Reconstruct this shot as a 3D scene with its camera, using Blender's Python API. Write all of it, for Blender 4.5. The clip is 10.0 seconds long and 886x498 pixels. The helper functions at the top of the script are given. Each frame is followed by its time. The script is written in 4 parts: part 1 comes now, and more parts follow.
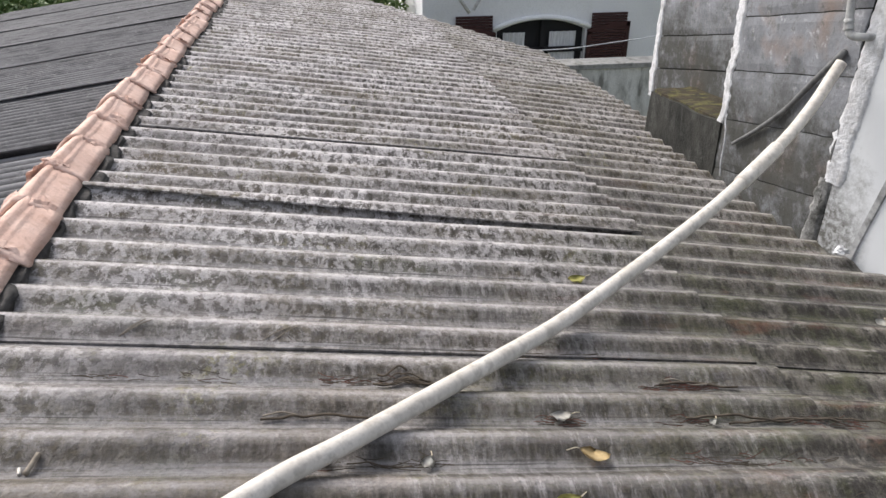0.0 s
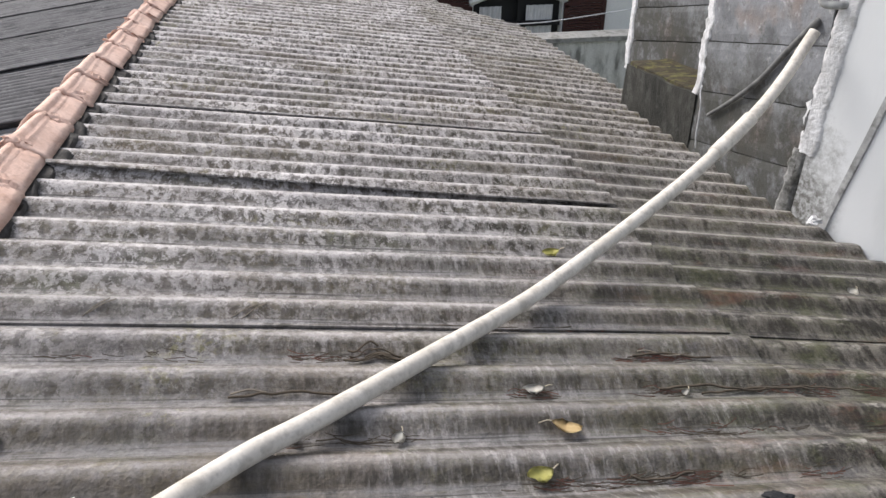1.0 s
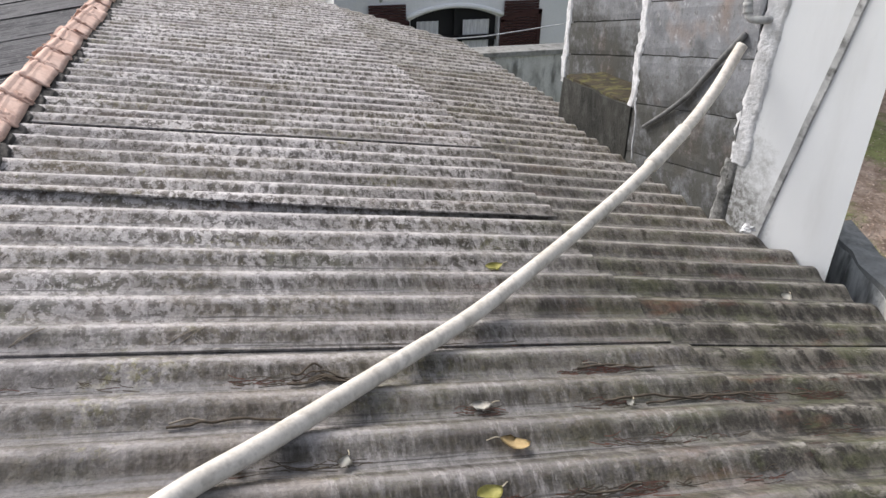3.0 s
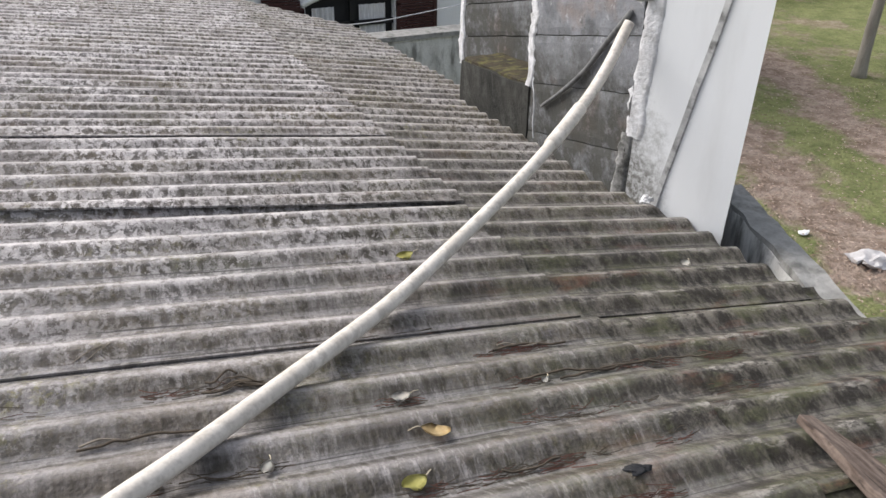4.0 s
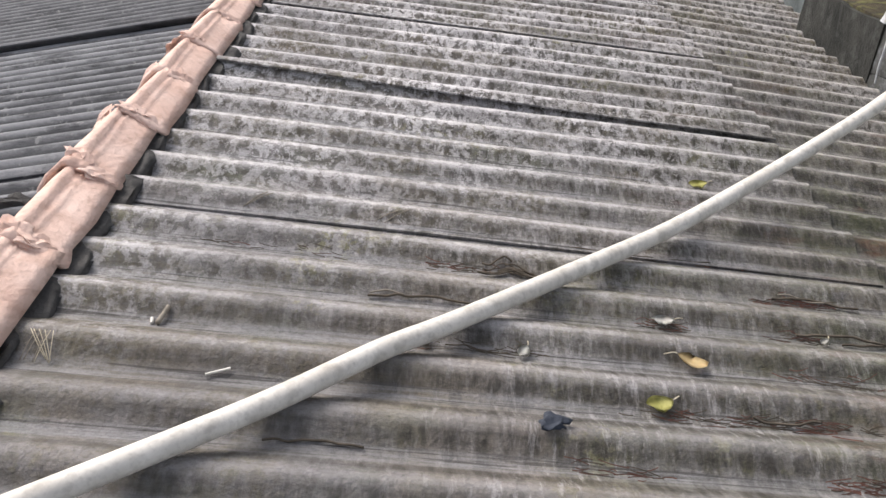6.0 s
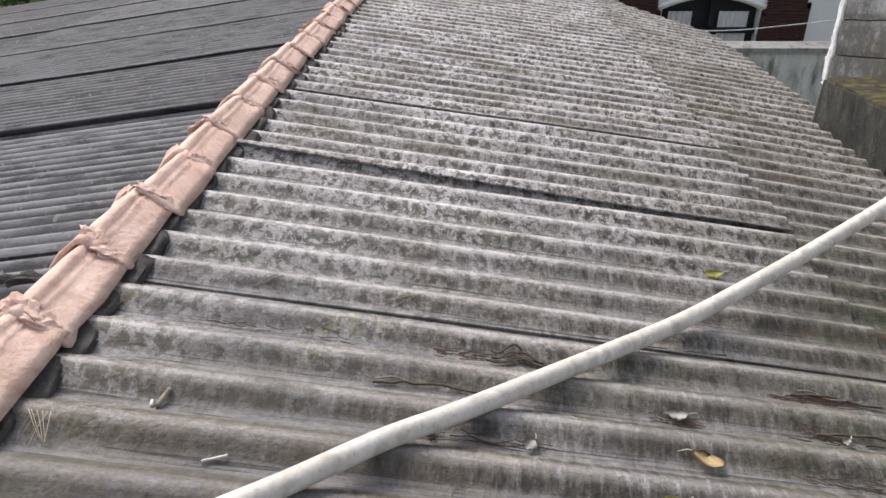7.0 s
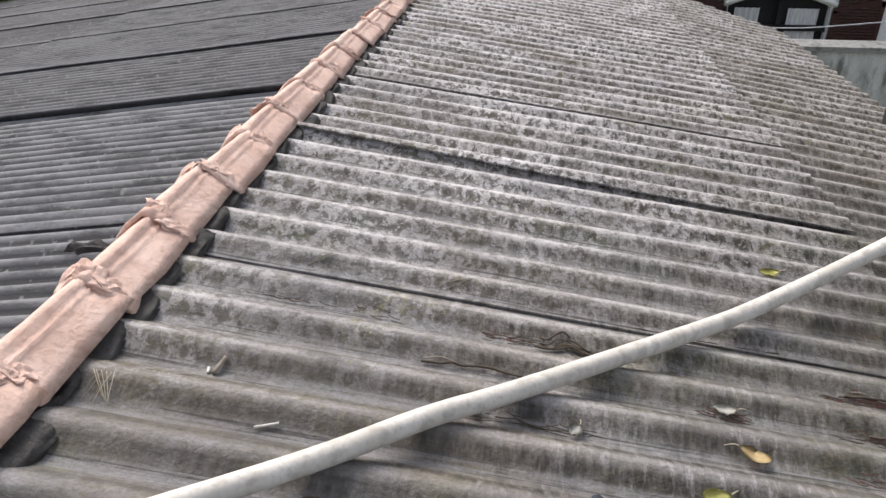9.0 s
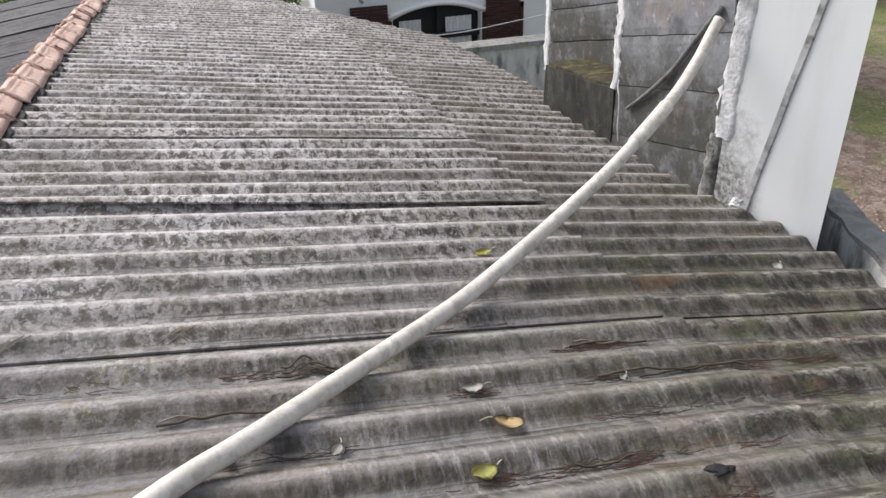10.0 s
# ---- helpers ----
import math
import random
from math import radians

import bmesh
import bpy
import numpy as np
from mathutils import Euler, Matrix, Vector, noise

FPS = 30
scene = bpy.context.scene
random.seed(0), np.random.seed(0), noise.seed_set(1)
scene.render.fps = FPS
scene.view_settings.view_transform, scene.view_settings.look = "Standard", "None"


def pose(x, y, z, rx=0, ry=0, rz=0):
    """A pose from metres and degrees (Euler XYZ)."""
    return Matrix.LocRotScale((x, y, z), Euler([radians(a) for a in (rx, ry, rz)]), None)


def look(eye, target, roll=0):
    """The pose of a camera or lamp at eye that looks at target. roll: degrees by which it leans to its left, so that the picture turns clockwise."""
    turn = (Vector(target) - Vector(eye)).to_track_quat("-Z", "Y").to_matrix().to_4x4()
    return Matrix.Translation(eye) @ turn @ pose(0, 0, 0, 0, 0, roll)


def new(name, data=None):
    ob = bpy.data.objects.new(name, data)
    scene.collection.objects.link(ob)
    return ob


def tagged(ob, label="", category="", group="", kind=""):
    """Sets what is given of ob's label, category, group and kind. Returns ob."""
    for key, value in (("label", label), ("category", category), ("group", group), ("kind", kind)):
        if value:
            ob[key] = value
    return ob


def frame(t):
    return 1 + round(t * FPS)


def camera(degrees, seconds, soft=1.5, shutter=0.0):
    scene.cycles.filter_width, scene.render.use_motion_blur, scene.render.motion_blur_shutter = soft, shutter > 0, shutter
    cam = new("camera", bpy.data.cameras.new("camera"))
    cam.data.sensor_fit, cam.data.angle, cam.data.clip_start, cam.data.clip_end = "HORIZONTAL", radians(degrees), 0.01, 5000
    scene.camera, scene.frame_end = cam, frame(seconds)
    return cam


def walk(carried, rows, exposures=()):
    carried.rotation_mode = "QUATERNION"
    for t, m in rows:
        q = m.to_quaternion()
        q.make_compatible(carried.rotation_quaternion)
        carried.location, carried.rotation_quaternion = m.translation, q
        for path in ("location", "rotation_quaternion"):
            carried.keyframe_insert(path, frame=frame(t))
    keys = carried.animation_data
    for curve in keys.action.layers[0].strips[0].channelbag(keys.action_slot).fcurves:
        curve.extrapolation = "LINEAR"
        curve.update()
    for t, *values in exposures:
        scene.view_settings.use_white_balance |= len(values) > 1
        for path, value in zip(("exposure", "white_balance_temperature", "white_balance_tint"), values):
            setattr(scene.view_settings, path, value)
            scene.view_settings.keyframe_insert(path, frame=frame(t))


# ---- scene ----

# The roof's own frame: x down the slope from the ridge, y along the ridge, z square to the sheets.
UP = Vector((-math.sin(radians(8)), -math.sin(radians(5)), 1)).normalized()
AHEAD = (Vector((0, 1, 0)) - UP * UP.y).normalized()
SIDE = AHEAD.cross(UP)
ROOF = Matrix((SIDE, AHEAD, UP)).to_4x4()


def on_roof(x, y, z=0.0):
    """A place of the roof's frame in the world."""
    return ROOF @ Vector((x, y, z))


# ---- camera ----
cam = camera(59.24, 10.0, soft=1.5)
PATH = [
    (0.0, (0.784, -1.943, 1.147), (1.183, -0.145, 0.369), 8.13),
    (0.5, (0.802, -1.942, 1.133), (1.211, -0.161, 0.321), 7.70),
    (1.0, (0.820, -1.925, 1.128), (1.269, -0.159, 0.304), 8.08),
    (1.5, (0.808, -1.926, 1.125), (1.308, -0.143, 0.369), 7.89),
    (2.0, (0.803, -1.934, 1.121), (1.104, -0.152, 0.265), 7.98),
    (2.5, (0.831, -1.919, 1.122), (1.230, -0.139, 0.304), 8.76),
    (2.7, (0.821, -1.900, 1.123), (1.317, -0.126, 0.343), 8.83),
    (3.8, (0.842, -1.923, 1.159), (1.564, -0.239, 0.357), 6.85),
    (4.0, (0.837, -1.910, 1.158), (1.630, -0.252, 0.372), 6.84),
    (4.5, (0.854, -1.949, 1.123), (1.739, -0.405, 0.210), 6.00),
    (5.0, (0.840, -1.934, 1.124), (1.687, -0.401, 0.157), 6.26),
    (5.5, (0.841, -1.934, 1.128), (1.305, -0.290, 0.088), 6.46),
    (5.7, (0.803, -1.958, 1.151), (1.044, -0.287, 0.079), 7.54),
    (6.8, (0.845, -1.938, 1.151), (0.863, -0.157, 0.242), 8.86),
    (7.0, (0.838, -1.932, 1.151), (0.880, -0.138, 0.269), 8.38),
    (7.5, (0.838, -1.921, 1.148), (0.919, -0.130, 0.260), 8.70),
    (8.0, (0.787, -1.901, 1.137), (0.958, -0.093, 0.299), 7.64),
    (8.5, (0.798, -1.901, 1.135), (0.921, -0.088, 0.299), 7.30),
    (9.0, (0.838, -1.964, 1.140), (0.754, -0.188, 0.224), 8.84),
    (9.5, (0.861, -1.963, 1.138), (1.007, -0.156, 0.295), 5.78),
    (10.0, (0.863, -1.925, 1.090), (1.457, -0.177, 0.318), 5.09),
]
walk(cam, [(t, ROOF @ look(eye, target, roll)) for t, eye, target, roll in PATH], [(0, 0.7), (4.9, 0.7), (5.5, 0.82), (7.0, 0.7), (10, 0.7)])

# ---- light: bright overcast ----
scene.view_settings.exposure = 0.7
world = bpy.data.worlds.new("sky")
scene.world = world
world.use_nodes = True
sky = world.node_tree.nodes.new("ShaderNodeTexSky")
sky.sky_type, sky.sun_disc = "NISHITA", False
sky.sun_elevation, sky.sun_rotation = radians(44), radians(-40)
sky.air_density, sky.dust_density, sky.ozone_density = 1.0, 4.0, 1.0
back = world.node_tree.nodes["Background"]
desat = world.node_tree.nodes.new("ShaderNodeHueSaturation")
desat.inputs["Saturation"].default_value = 0.46
world.node_tree.links.new(sky.outputs[0], desat.inputs["Color"])
world.node_tree.links.new(desat.outputs[0], back.inputs["Color"])
back.inputs["Strength"].default_value = 0.15
sun_data = bpy.data.lights.new("sun", "SUN")
sun_data.energy, sun_data.angle, sun_data.color = 1.5, radians(30), (1.0, 0.98, 0.97)
sun = new("sun", sun_data)
sun.matrix_world = look((-6.6, 7.8, 10.0), (0, 0, 0))

# ---- materials ----


class Nodes:
    """A material's node tree, with short calls for the nodes used most."""

    def __init__(self, name, rough=0.9, metal=0.0, spec=0.3):
        self.m = bpy.data.materials.new(name)
        self.m.use_nodes = True
        self.t = self.m.node_tree
        self.b = self.t.nodes["Principled BSDF"]
        self.b.inputs["Roughness"].default_value = rough
        self.b.inputs["Metallic"].default_value = metal
        self.b.inputs["Specular IOR Level"].default_value = spec
        co = self.t.nodes.new("ShaderNodeTexCoord")
        info = self.t.nodes.new("ShaderNodeObjectInfo")
        self.random = info.outputs["Random"]
        sc = self.t.nodes.new("ShaderNodeVectorMath")
        sc.operation = "MULTIPLY_ADD"
        self.t.links.new(info.outputs["Random"], sc.inputs[0])
        sc.inputs[1].default_value = (37, 53, 29)
        self.t.links.new(co.outputs["Object"], sc.inputs[2])
        self.shifted, self.plain = sc.outputs[0], co.outputs["Object"]

    def link(self, a, b):
        self.t.links.new(a, b)

    def noise(self, scale, detail=4, stretch=(1, 1, 1), rough=0.55, plain=False, slant=0.0, warp=0.0):
        mp = self.t.nodes.new("ShaderNodeMapping")
        mp.inputs["Scale"].default_value = stretch
        mp.inputs["Rotation"].default_value = (0, 0, slant)
        self.link(self.plain if plain else self.shifted, mp.inputs["Vector"])
        n = self.t.nodes.new("ShaderNodeTexNoise")
        n.inputs["Scale"].default_value, n.inputs["Detail"].default_value, n.inputs["Roughness"].default_value = scale, detail, rough
        n.inputs["Distortion"].default_value = warp
        self.link(mp.outputs[0], n.inputs["Vector"])
        return n.outputs["Fac"]

    def ramp(self, fac, lo, hi):
        r = self.t.nodes.new("ShaderNodeMapRange")
        r.inputs["From Min"].default_value, r.inputs["From Max"].default_value = lo, hi
        self.link(fac, r.inputs["Value"])
        return r.outputs[0]

    def times(self, a, b):
        r = self.t.nodes.new("ShaderNodeMath")
        r.operation = "MULTIPLY"
        for i, v in enumerate((a, b)):
            if isinstance(v, (int, float)):
                r.inputs[i].default_value = v
            else:
                self.link(v, r.inputs[i])
        return r.outputs[0]

    def plus(self, a, b):
        out = self.times(a, b)
        out.node.operation = "ADD"
        return out

    def mix(self, fac, a, b):
        r = self.t.nodes.new("ShaderNodeMix")
        r.data_type = "RGBA"
        if isinstance(fac, (int, float)):
            r.inputs[0].default_value = fac
        else:
            self.link(fac, r.inputs[0])
        for i, v in ((6, a), (7, b)):
            if isinstance(v, tuple):
                r.inputs[i].default_value = (*v, 1)
            else:
                self.link(v, r.inputs[i])
        return r.outputs[2]

    def done(self, colour, height=None, strength=0.4, distance=0.01):
        if isinstance(colour, tuple):
            self.b.inputs["Base Color"].default_value = (*colour, 1)
        else:
            self.link(colour, self.b.inputs["Base Color"])
        if height is not None:
            bump = self.t.nodes.new("ShaderNodeBump")
            bump.inputs["Strength"].default_value, bump.inputs["Distance"].default_value = strength, distance
            self.link(height, bump.inputs["Height"])
            self.link(bump.outputs[0], self.b.inputs["Normal"])
        return self.m


def fibre_cement(name, dark, light, lichen, lichen_amount, moss_amount, streak_amount):
    n = Nodes(name, 0.95, spec=0.2)
    xyz = n.t.nodes.new("ShaderNodeSeparateXYZ")
    n.link(n.plain, xyz.inputs[0])
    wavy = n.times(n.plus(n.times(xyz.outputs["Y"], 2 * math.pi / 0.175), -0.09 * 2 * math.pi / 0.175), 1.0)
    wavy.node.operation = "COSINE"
    patch = n.noise(1.1, 5, plain=True)
    # lichen has spread over the upper sheets, algae over those by the eave
    grown = n.ramp(n.plus(n.plus(xyz.outputs["Y"], n.times(patch, 2.2)), n.times(xyz.outputs["X"], -0.25)), 0.35, 1.75)
    algae = n.times(n.ramp(n.plus(xyz.outputs["X"], n.times(patch, 2.0)), 2.3, 3.4), n.ramp(n.plus(xyz.outputs["Y"], n.times(patch, 2.0)), 3.4, 1.3))
    c = n.mix(n.ramp(n.noise(1.6, 5), 0.3, 0.7), dark, light)
    c = n.mix(n.times(n.random, 0.2), c, tuple(v * 0.75 for v in dark))
    grime = n.times(n.ramp(grown, 0.75, 0.2), n.ramp(n.noise(13, 7, (0.6, 1, 1), 0.75), 0.4, 0.62))
    c = n.mix(n.times(grime, 0.55), c, (0.085, 0.082, 0.078))
    c = n.mix(n.times(grown, 0.7), c, (0.255, 0.237, 0.233))
    # ochre and greenish films in broad patches
    c = n.mix(n.times(n.ramp(n.noise(2.1, 6, (0.7, 1, 1), 0.65), 0.5, 0.68), 0.55), c, (0.2, 0.15, 0.095))
    c = n.mix(n.times(n.ramp(n.noise(2.9, 6, (0.7, 1, 1), 0.65), 0.52, 0.68), 0.55), c, (0.115, 0.125, 0.07))
    c = n.mix(n.times(n.ramp(n.noise(3.7, 5, (0.5, 1, 1), 0.6), 0.6, 0.72), 0.45), c, (0.17, 0.08, 0.055))
    # soot in short oblique strokes
    streak = n.times(n.ramp(n.noise(1, 5, (30, 8, 8), 0.62, True, 0.5), 0.46, 0.6), n.plus(n.times(n.ramp(n.plus(xyz.outputs["X"], patch), 0.8, 2.0), 0.75), 0.25))
    smear = n.ramp(n.noise(1, 7, (3, 42, 42), 0.7), 0.48, 0.6)
    c = n.mix(n.times(smear, 0.38), c, (0.07, 0.067, 0.064))
    zone = n.ramp(n.noise(2.4, 3), 0.28, 0.6)
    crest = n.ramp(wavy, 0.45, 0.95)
    # soot thinned on the crests, so the flanks carry some painted shade
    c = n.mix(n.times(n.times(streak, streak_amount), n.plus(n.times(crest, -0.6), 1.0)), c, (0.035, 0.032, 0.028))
    # bleached crests, with the light they catch put into the colour
    lit_worn = n.ramp(n.noise(10, 5, (0.4, 1, 1), 0.6), 0.3, 0.58)
    c = n.mix(n.times(n.times(n.times(crest, lit_worn), 0.8), n.plus(n.times(grown, 0.75), 0.25)), c, tuple(0.45 * p + 0.55 * q for p, q in zip(light, lichen)))
    spots = n.ramp(n.noise(24, 7, (1.25, 1.0, 1), 0.72, warp=0.35), 0.475, 0.53)
    blot = n.times(n.ramp(n.noise(27, 6, (1.4, 0.9, 1), 0.7, warp=0.3), 0.535, 0.585), n.plus(n.times(grown, 0.75), 0.25))
    c = n.mix(n.times(blot, 0.8), c, (0.07, 0.06, 0.05))
    lime = n.times(n.ramp(n.noise(2.2, 5, plain=True, rough=0.6), 0.55, 0.68), n.ramp(n.noise(34, 5, rough=0.7), 0.5, 0.58))
    c = n.mix(n.times(lime, 0.55), c, (0.3, 0.28, 0.12))
    c = n.mix(n.times(n.times(n.times(spots, zone), grown), lichen_amount), c, lichen)
    scrape = n.ramp(n.noise(1, 6, (55, 13, 13), 0.7, True, 0.55), 0.53, 0.62)
    c = n.mix(n.times(n.times(scrape, n.ramp(n.noise(4, 4), 0.35, 0.6)), n.times(n.ramp(n.plus(xyz.outputs["X"], patch), 0.9, 2.2), 0.5)), c, lichen)
    moss = n.times(n.ramp(n.noise(2.3, 5), 0.42, 0.64), n.ramp(n.noise(42, 6, rough=0.7), 0.36, 0.62))
    c = n.mix(n.times(moss, moss_amount), c, (0.125, 0.104, 0.06))
    # a damp crust of algae, moss and rust by the eave
    crust = n.mix(n.ramp(n.noise(1, 7, (16, 9, 9), 0.75, True, 0.45), 0.45, 0.575), (0.026, 0.023, 0.019), (0.165, 0.149, 0.125))
    crust = n.mix(n.times(n.ramp(n.noise(7, 6, (0.6, 1, 1), 0.7), 0.48, 0.62), 0.7), crust, (0.1, 0.105, 0.05))
    crust = n.mix(n.times(n.ramp(n.noise(5, 6, (0.4, 1.3, 1), 0.7), 0.57, 0.68), 0.6), crust, (0.17, 0.07, 0.045))
    crust = n.mix(n.times(n.ramp(n.noise(19, 6, (0.5, 1.2, 1), 0.75), 0.54, 0.62), n.plus(n.times(crest, 0.6), 0.15)), crust, (0.36, 0.335, 0.295))
    c = n.mix(n.times(algae, 0.93), c, crust)
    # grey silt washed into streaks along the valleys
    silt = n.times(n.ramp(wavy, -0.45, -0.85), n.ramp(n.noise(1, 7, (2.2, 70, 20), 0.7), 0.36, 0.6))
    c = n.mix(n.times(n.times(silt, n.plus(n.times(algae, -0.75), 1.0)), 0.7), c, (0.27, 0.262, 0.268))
    # dark streaks of dirt and furrow shade, painted along the valley floors
    valley_dark = n.times(n.ramp(wavy, -0.3, -0.8), n.ramp(n.noise(1, 7, (1.7, 95, 20), 0.7), 0.54, 0.6))
    c = n.mix(n.times(valley_dark, 0.75), c, (0.05, 0.045, 0.042))
    # algae drips on the rough flanks, plus the flanks' shade painted in
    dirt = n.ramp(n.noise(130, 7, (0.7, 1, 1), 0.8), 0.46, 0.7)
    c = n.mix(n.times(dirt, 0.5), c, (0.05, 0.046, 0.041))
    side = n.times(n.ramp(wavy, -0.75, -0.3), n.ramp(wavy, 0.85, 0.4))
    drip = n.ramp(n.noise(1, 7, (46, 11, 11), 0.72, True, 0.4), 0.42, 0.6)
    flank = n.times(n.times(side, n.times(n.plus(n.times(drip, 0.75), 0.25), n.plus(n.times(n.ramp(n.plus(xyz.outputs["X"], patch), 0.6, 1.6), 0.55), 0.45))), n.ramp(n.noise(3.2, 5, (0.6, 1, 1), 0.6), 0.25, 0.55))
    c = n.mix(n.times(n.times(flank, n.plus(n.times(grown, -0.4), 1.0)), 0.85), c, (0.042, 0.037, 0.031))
    # a thin highlight painted along each crest
    crest_glint = n.times(n.ramp(wavy, 0.93, 0.99), n.ramp(n.noise(1, 6, (5, 16, 16), 0.7), 0.36, 0.54))
    c = n.mix(n.times(n.times(crest_glint, n.plus(n.times(grown, 0.6), 0.15)), 0.6), c, lichen)
    return n.done(c, n.plus(n.noise(80, 5), n.times(n.noise(34, 6, rough=0.75), 1.4)), 0.65, 0.008)


def mottled(name, a, b, scale, rough=0.9, third=None, amount=0.0, third_scale=8.0, bump=0.3, spec=0.3, fine=60, stretch=(1, 1, 1), distance=0.01):
    n = Nodes(name, rough, spec=spec)
    c = n.mix(n.ramp(n.noise(scale, 5, stretch), 0.32, 0.68), a, b)
    if third:
        c = n.mix(n.times(n.ramp(n.noise(third_scale, 5, stretch), 0.5, 0.68), amount), c, third)
    c = n.mix(n.times(n.ramp(n.noise(fine, 4), 0.5, 0.75), 0.3), c, tuple(v * 0.5 for v in a))
    return n.done(c, n.noise(fine, 4), bump, distance)


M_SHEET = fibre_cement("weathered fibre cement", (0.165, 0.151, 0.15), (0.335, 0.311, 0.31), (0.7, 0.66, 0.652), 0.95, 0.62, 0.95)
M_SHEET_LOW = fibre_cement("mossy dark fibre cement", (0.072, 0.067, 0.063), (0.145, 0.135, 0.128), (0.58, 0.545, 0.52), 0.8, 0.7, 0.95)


def slate_sheet(name, pale, amount):
    n = Nodes(name, 0.85, spec=0.25)
    c = n.mix(n.ramp(n.noise(1.5, 5), 0.3, 0.7), (0.026, 0.025, 0.028), (0.052, 0.05, 0.054))
    c = n.mix(n.times(n.ramp(n.noise(1, 6, (1.6, 45, 1), 0.7), 0.5, 0.62), 0.4), c, (0.14, 0.138, 0.143))
    c = n.mix(n.times(n.ramp(n.noise(1, 6, (1.2, 24, 1), 0.65), 0.5, 0.62), 0.65), c, (0.022, 0.022, 0.024))
    c = n.mix(n.times(n.ramp(n.noise(30, 4), 0.6, 0.7), 0.5), c, (0.32, 0.31, 0.3))
    c = n.mix(n.times(n.ramp(n.noise(8, 6, (0.4, 1, 1), 0.7), 0.45, 0.65), 0.5), c, (0.05, 0.05, 0.052))
    xyz = n.t.nodes.new("ShaderNodeSeparateXYZ")
    n.link(n.plain, xyz.inputs[0])
    rise = n.plus(n.plus(xyz.outputs["Z"], n.times(xyz.outputs["X"], -math.tan(radians(16)))), -0.12 * math.tan(radians(16)))
    # paler crests: light on the waves put into the colour, broken like wear
    lit_worn = n.times(n.ramp(rise, -0.016, -0.003), n.ramp(n.noise(7, 6, (0.5, 1.6, 1), 0.7), 0.34, 0.54))
    c = n.mix(n.times(lit_worn, amount), c, pale)
    return n.done(c, n.noise(60, 4), 0.4, 0.006)


M_SHEET_BLUE = slate_sheet("slate-grey roof sheet", (0.16, 0.156, 0.162), 0.7)
M_SHEET_PALE = slate_sheet("pale-crested slate-grey roof sheet", (0.235, 0.232, 0.24), 0.75)
M_CLAY = mottled("salmon clay", (0.6, 0.4, 0.325), (0.74, 0.545, 0.465), 7, 0.9, (0.46, 0.28, 0.21), 0.45, 17, bump=0.5)
M_MORTAR = mottled("dark old mortar", (0.04, 0.037, 0.035), (0.085, 0.079, 0.074), 14, 0.95, bump=0.8)
M_CLAYBIT = mottled("broken clay", (0.35, 0.14, 0.09), (0.45, 0.2, 0.14), 20)
M_PVC = mottled("weathered white plastic", (0.53, 0.485, 0.43), (0.7, 0.65, 0.59), 9, 0.7, (0.26, 0.225, 0.19), 0.45, 30, bump=0.08, spec=0.35, fine=90)
M_PVC_GREY = mottled("dirty grey plastic", (0.3, 0.3, 0.3), (0.45, 0.45, 0.44), 12, 0.6, (0.12, 0.11, 0.1), 0.6, 20, bump=0.1)


def damp_render():
    n = Nodes("grey cement render, damp at the foot", 0.95, spec=0.25)
    xyz = n.t.nodes.new("ShaderNodeSeparateXYZ")
    n.link(n.plain, xyz.inputs[0])
    c = n.mix(n.ramp(n.noise(5.5, 6, rough=0.65), 0.32, 0.66), (0.115, 0.118, 0.126), (0.27, 0.278, 0.3))
    c = n.mix(n.times(n.ramp(n.noise(2.4, 5, plain=True), 0.54, 0.7), 0.6), c, (0.26, 0.165, 0.11))
    c = n.mix(n.times(n.ramp(n.noise(11, 6, rough=0.75), 0.52, 0.62), 0.6), c, (0.07, 0.068, 0.06))
    c = n.mix(n.times(n.ramp(n.noise(15, 6, rough=0.7), 0.6, 0.68), 0.6), c, (0.42, 0.42, 0.43))
    wet = n.plus(n.times(xyz.outputs["Z"], -1.2), n.times(n.noise(4, 7, rough=0.75), 1.3))
    c = n.mix(n.times(n.times(n.ramp(wet, 0.45, 0.95), n.ramp(n.noise(9, 7, rough=0.75), 0.26, 0.5)), 0.88), c, (0.045, 0.044, 0.037))
    return n.done(c, n.noise(45, 6, rough=0.65), 0.5, 0.008)


M_GREY = damp_render()
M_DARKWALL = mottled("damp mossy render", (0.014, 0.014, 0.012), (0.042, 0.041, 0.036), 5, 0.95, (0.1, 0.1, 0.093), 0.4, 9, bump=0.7)


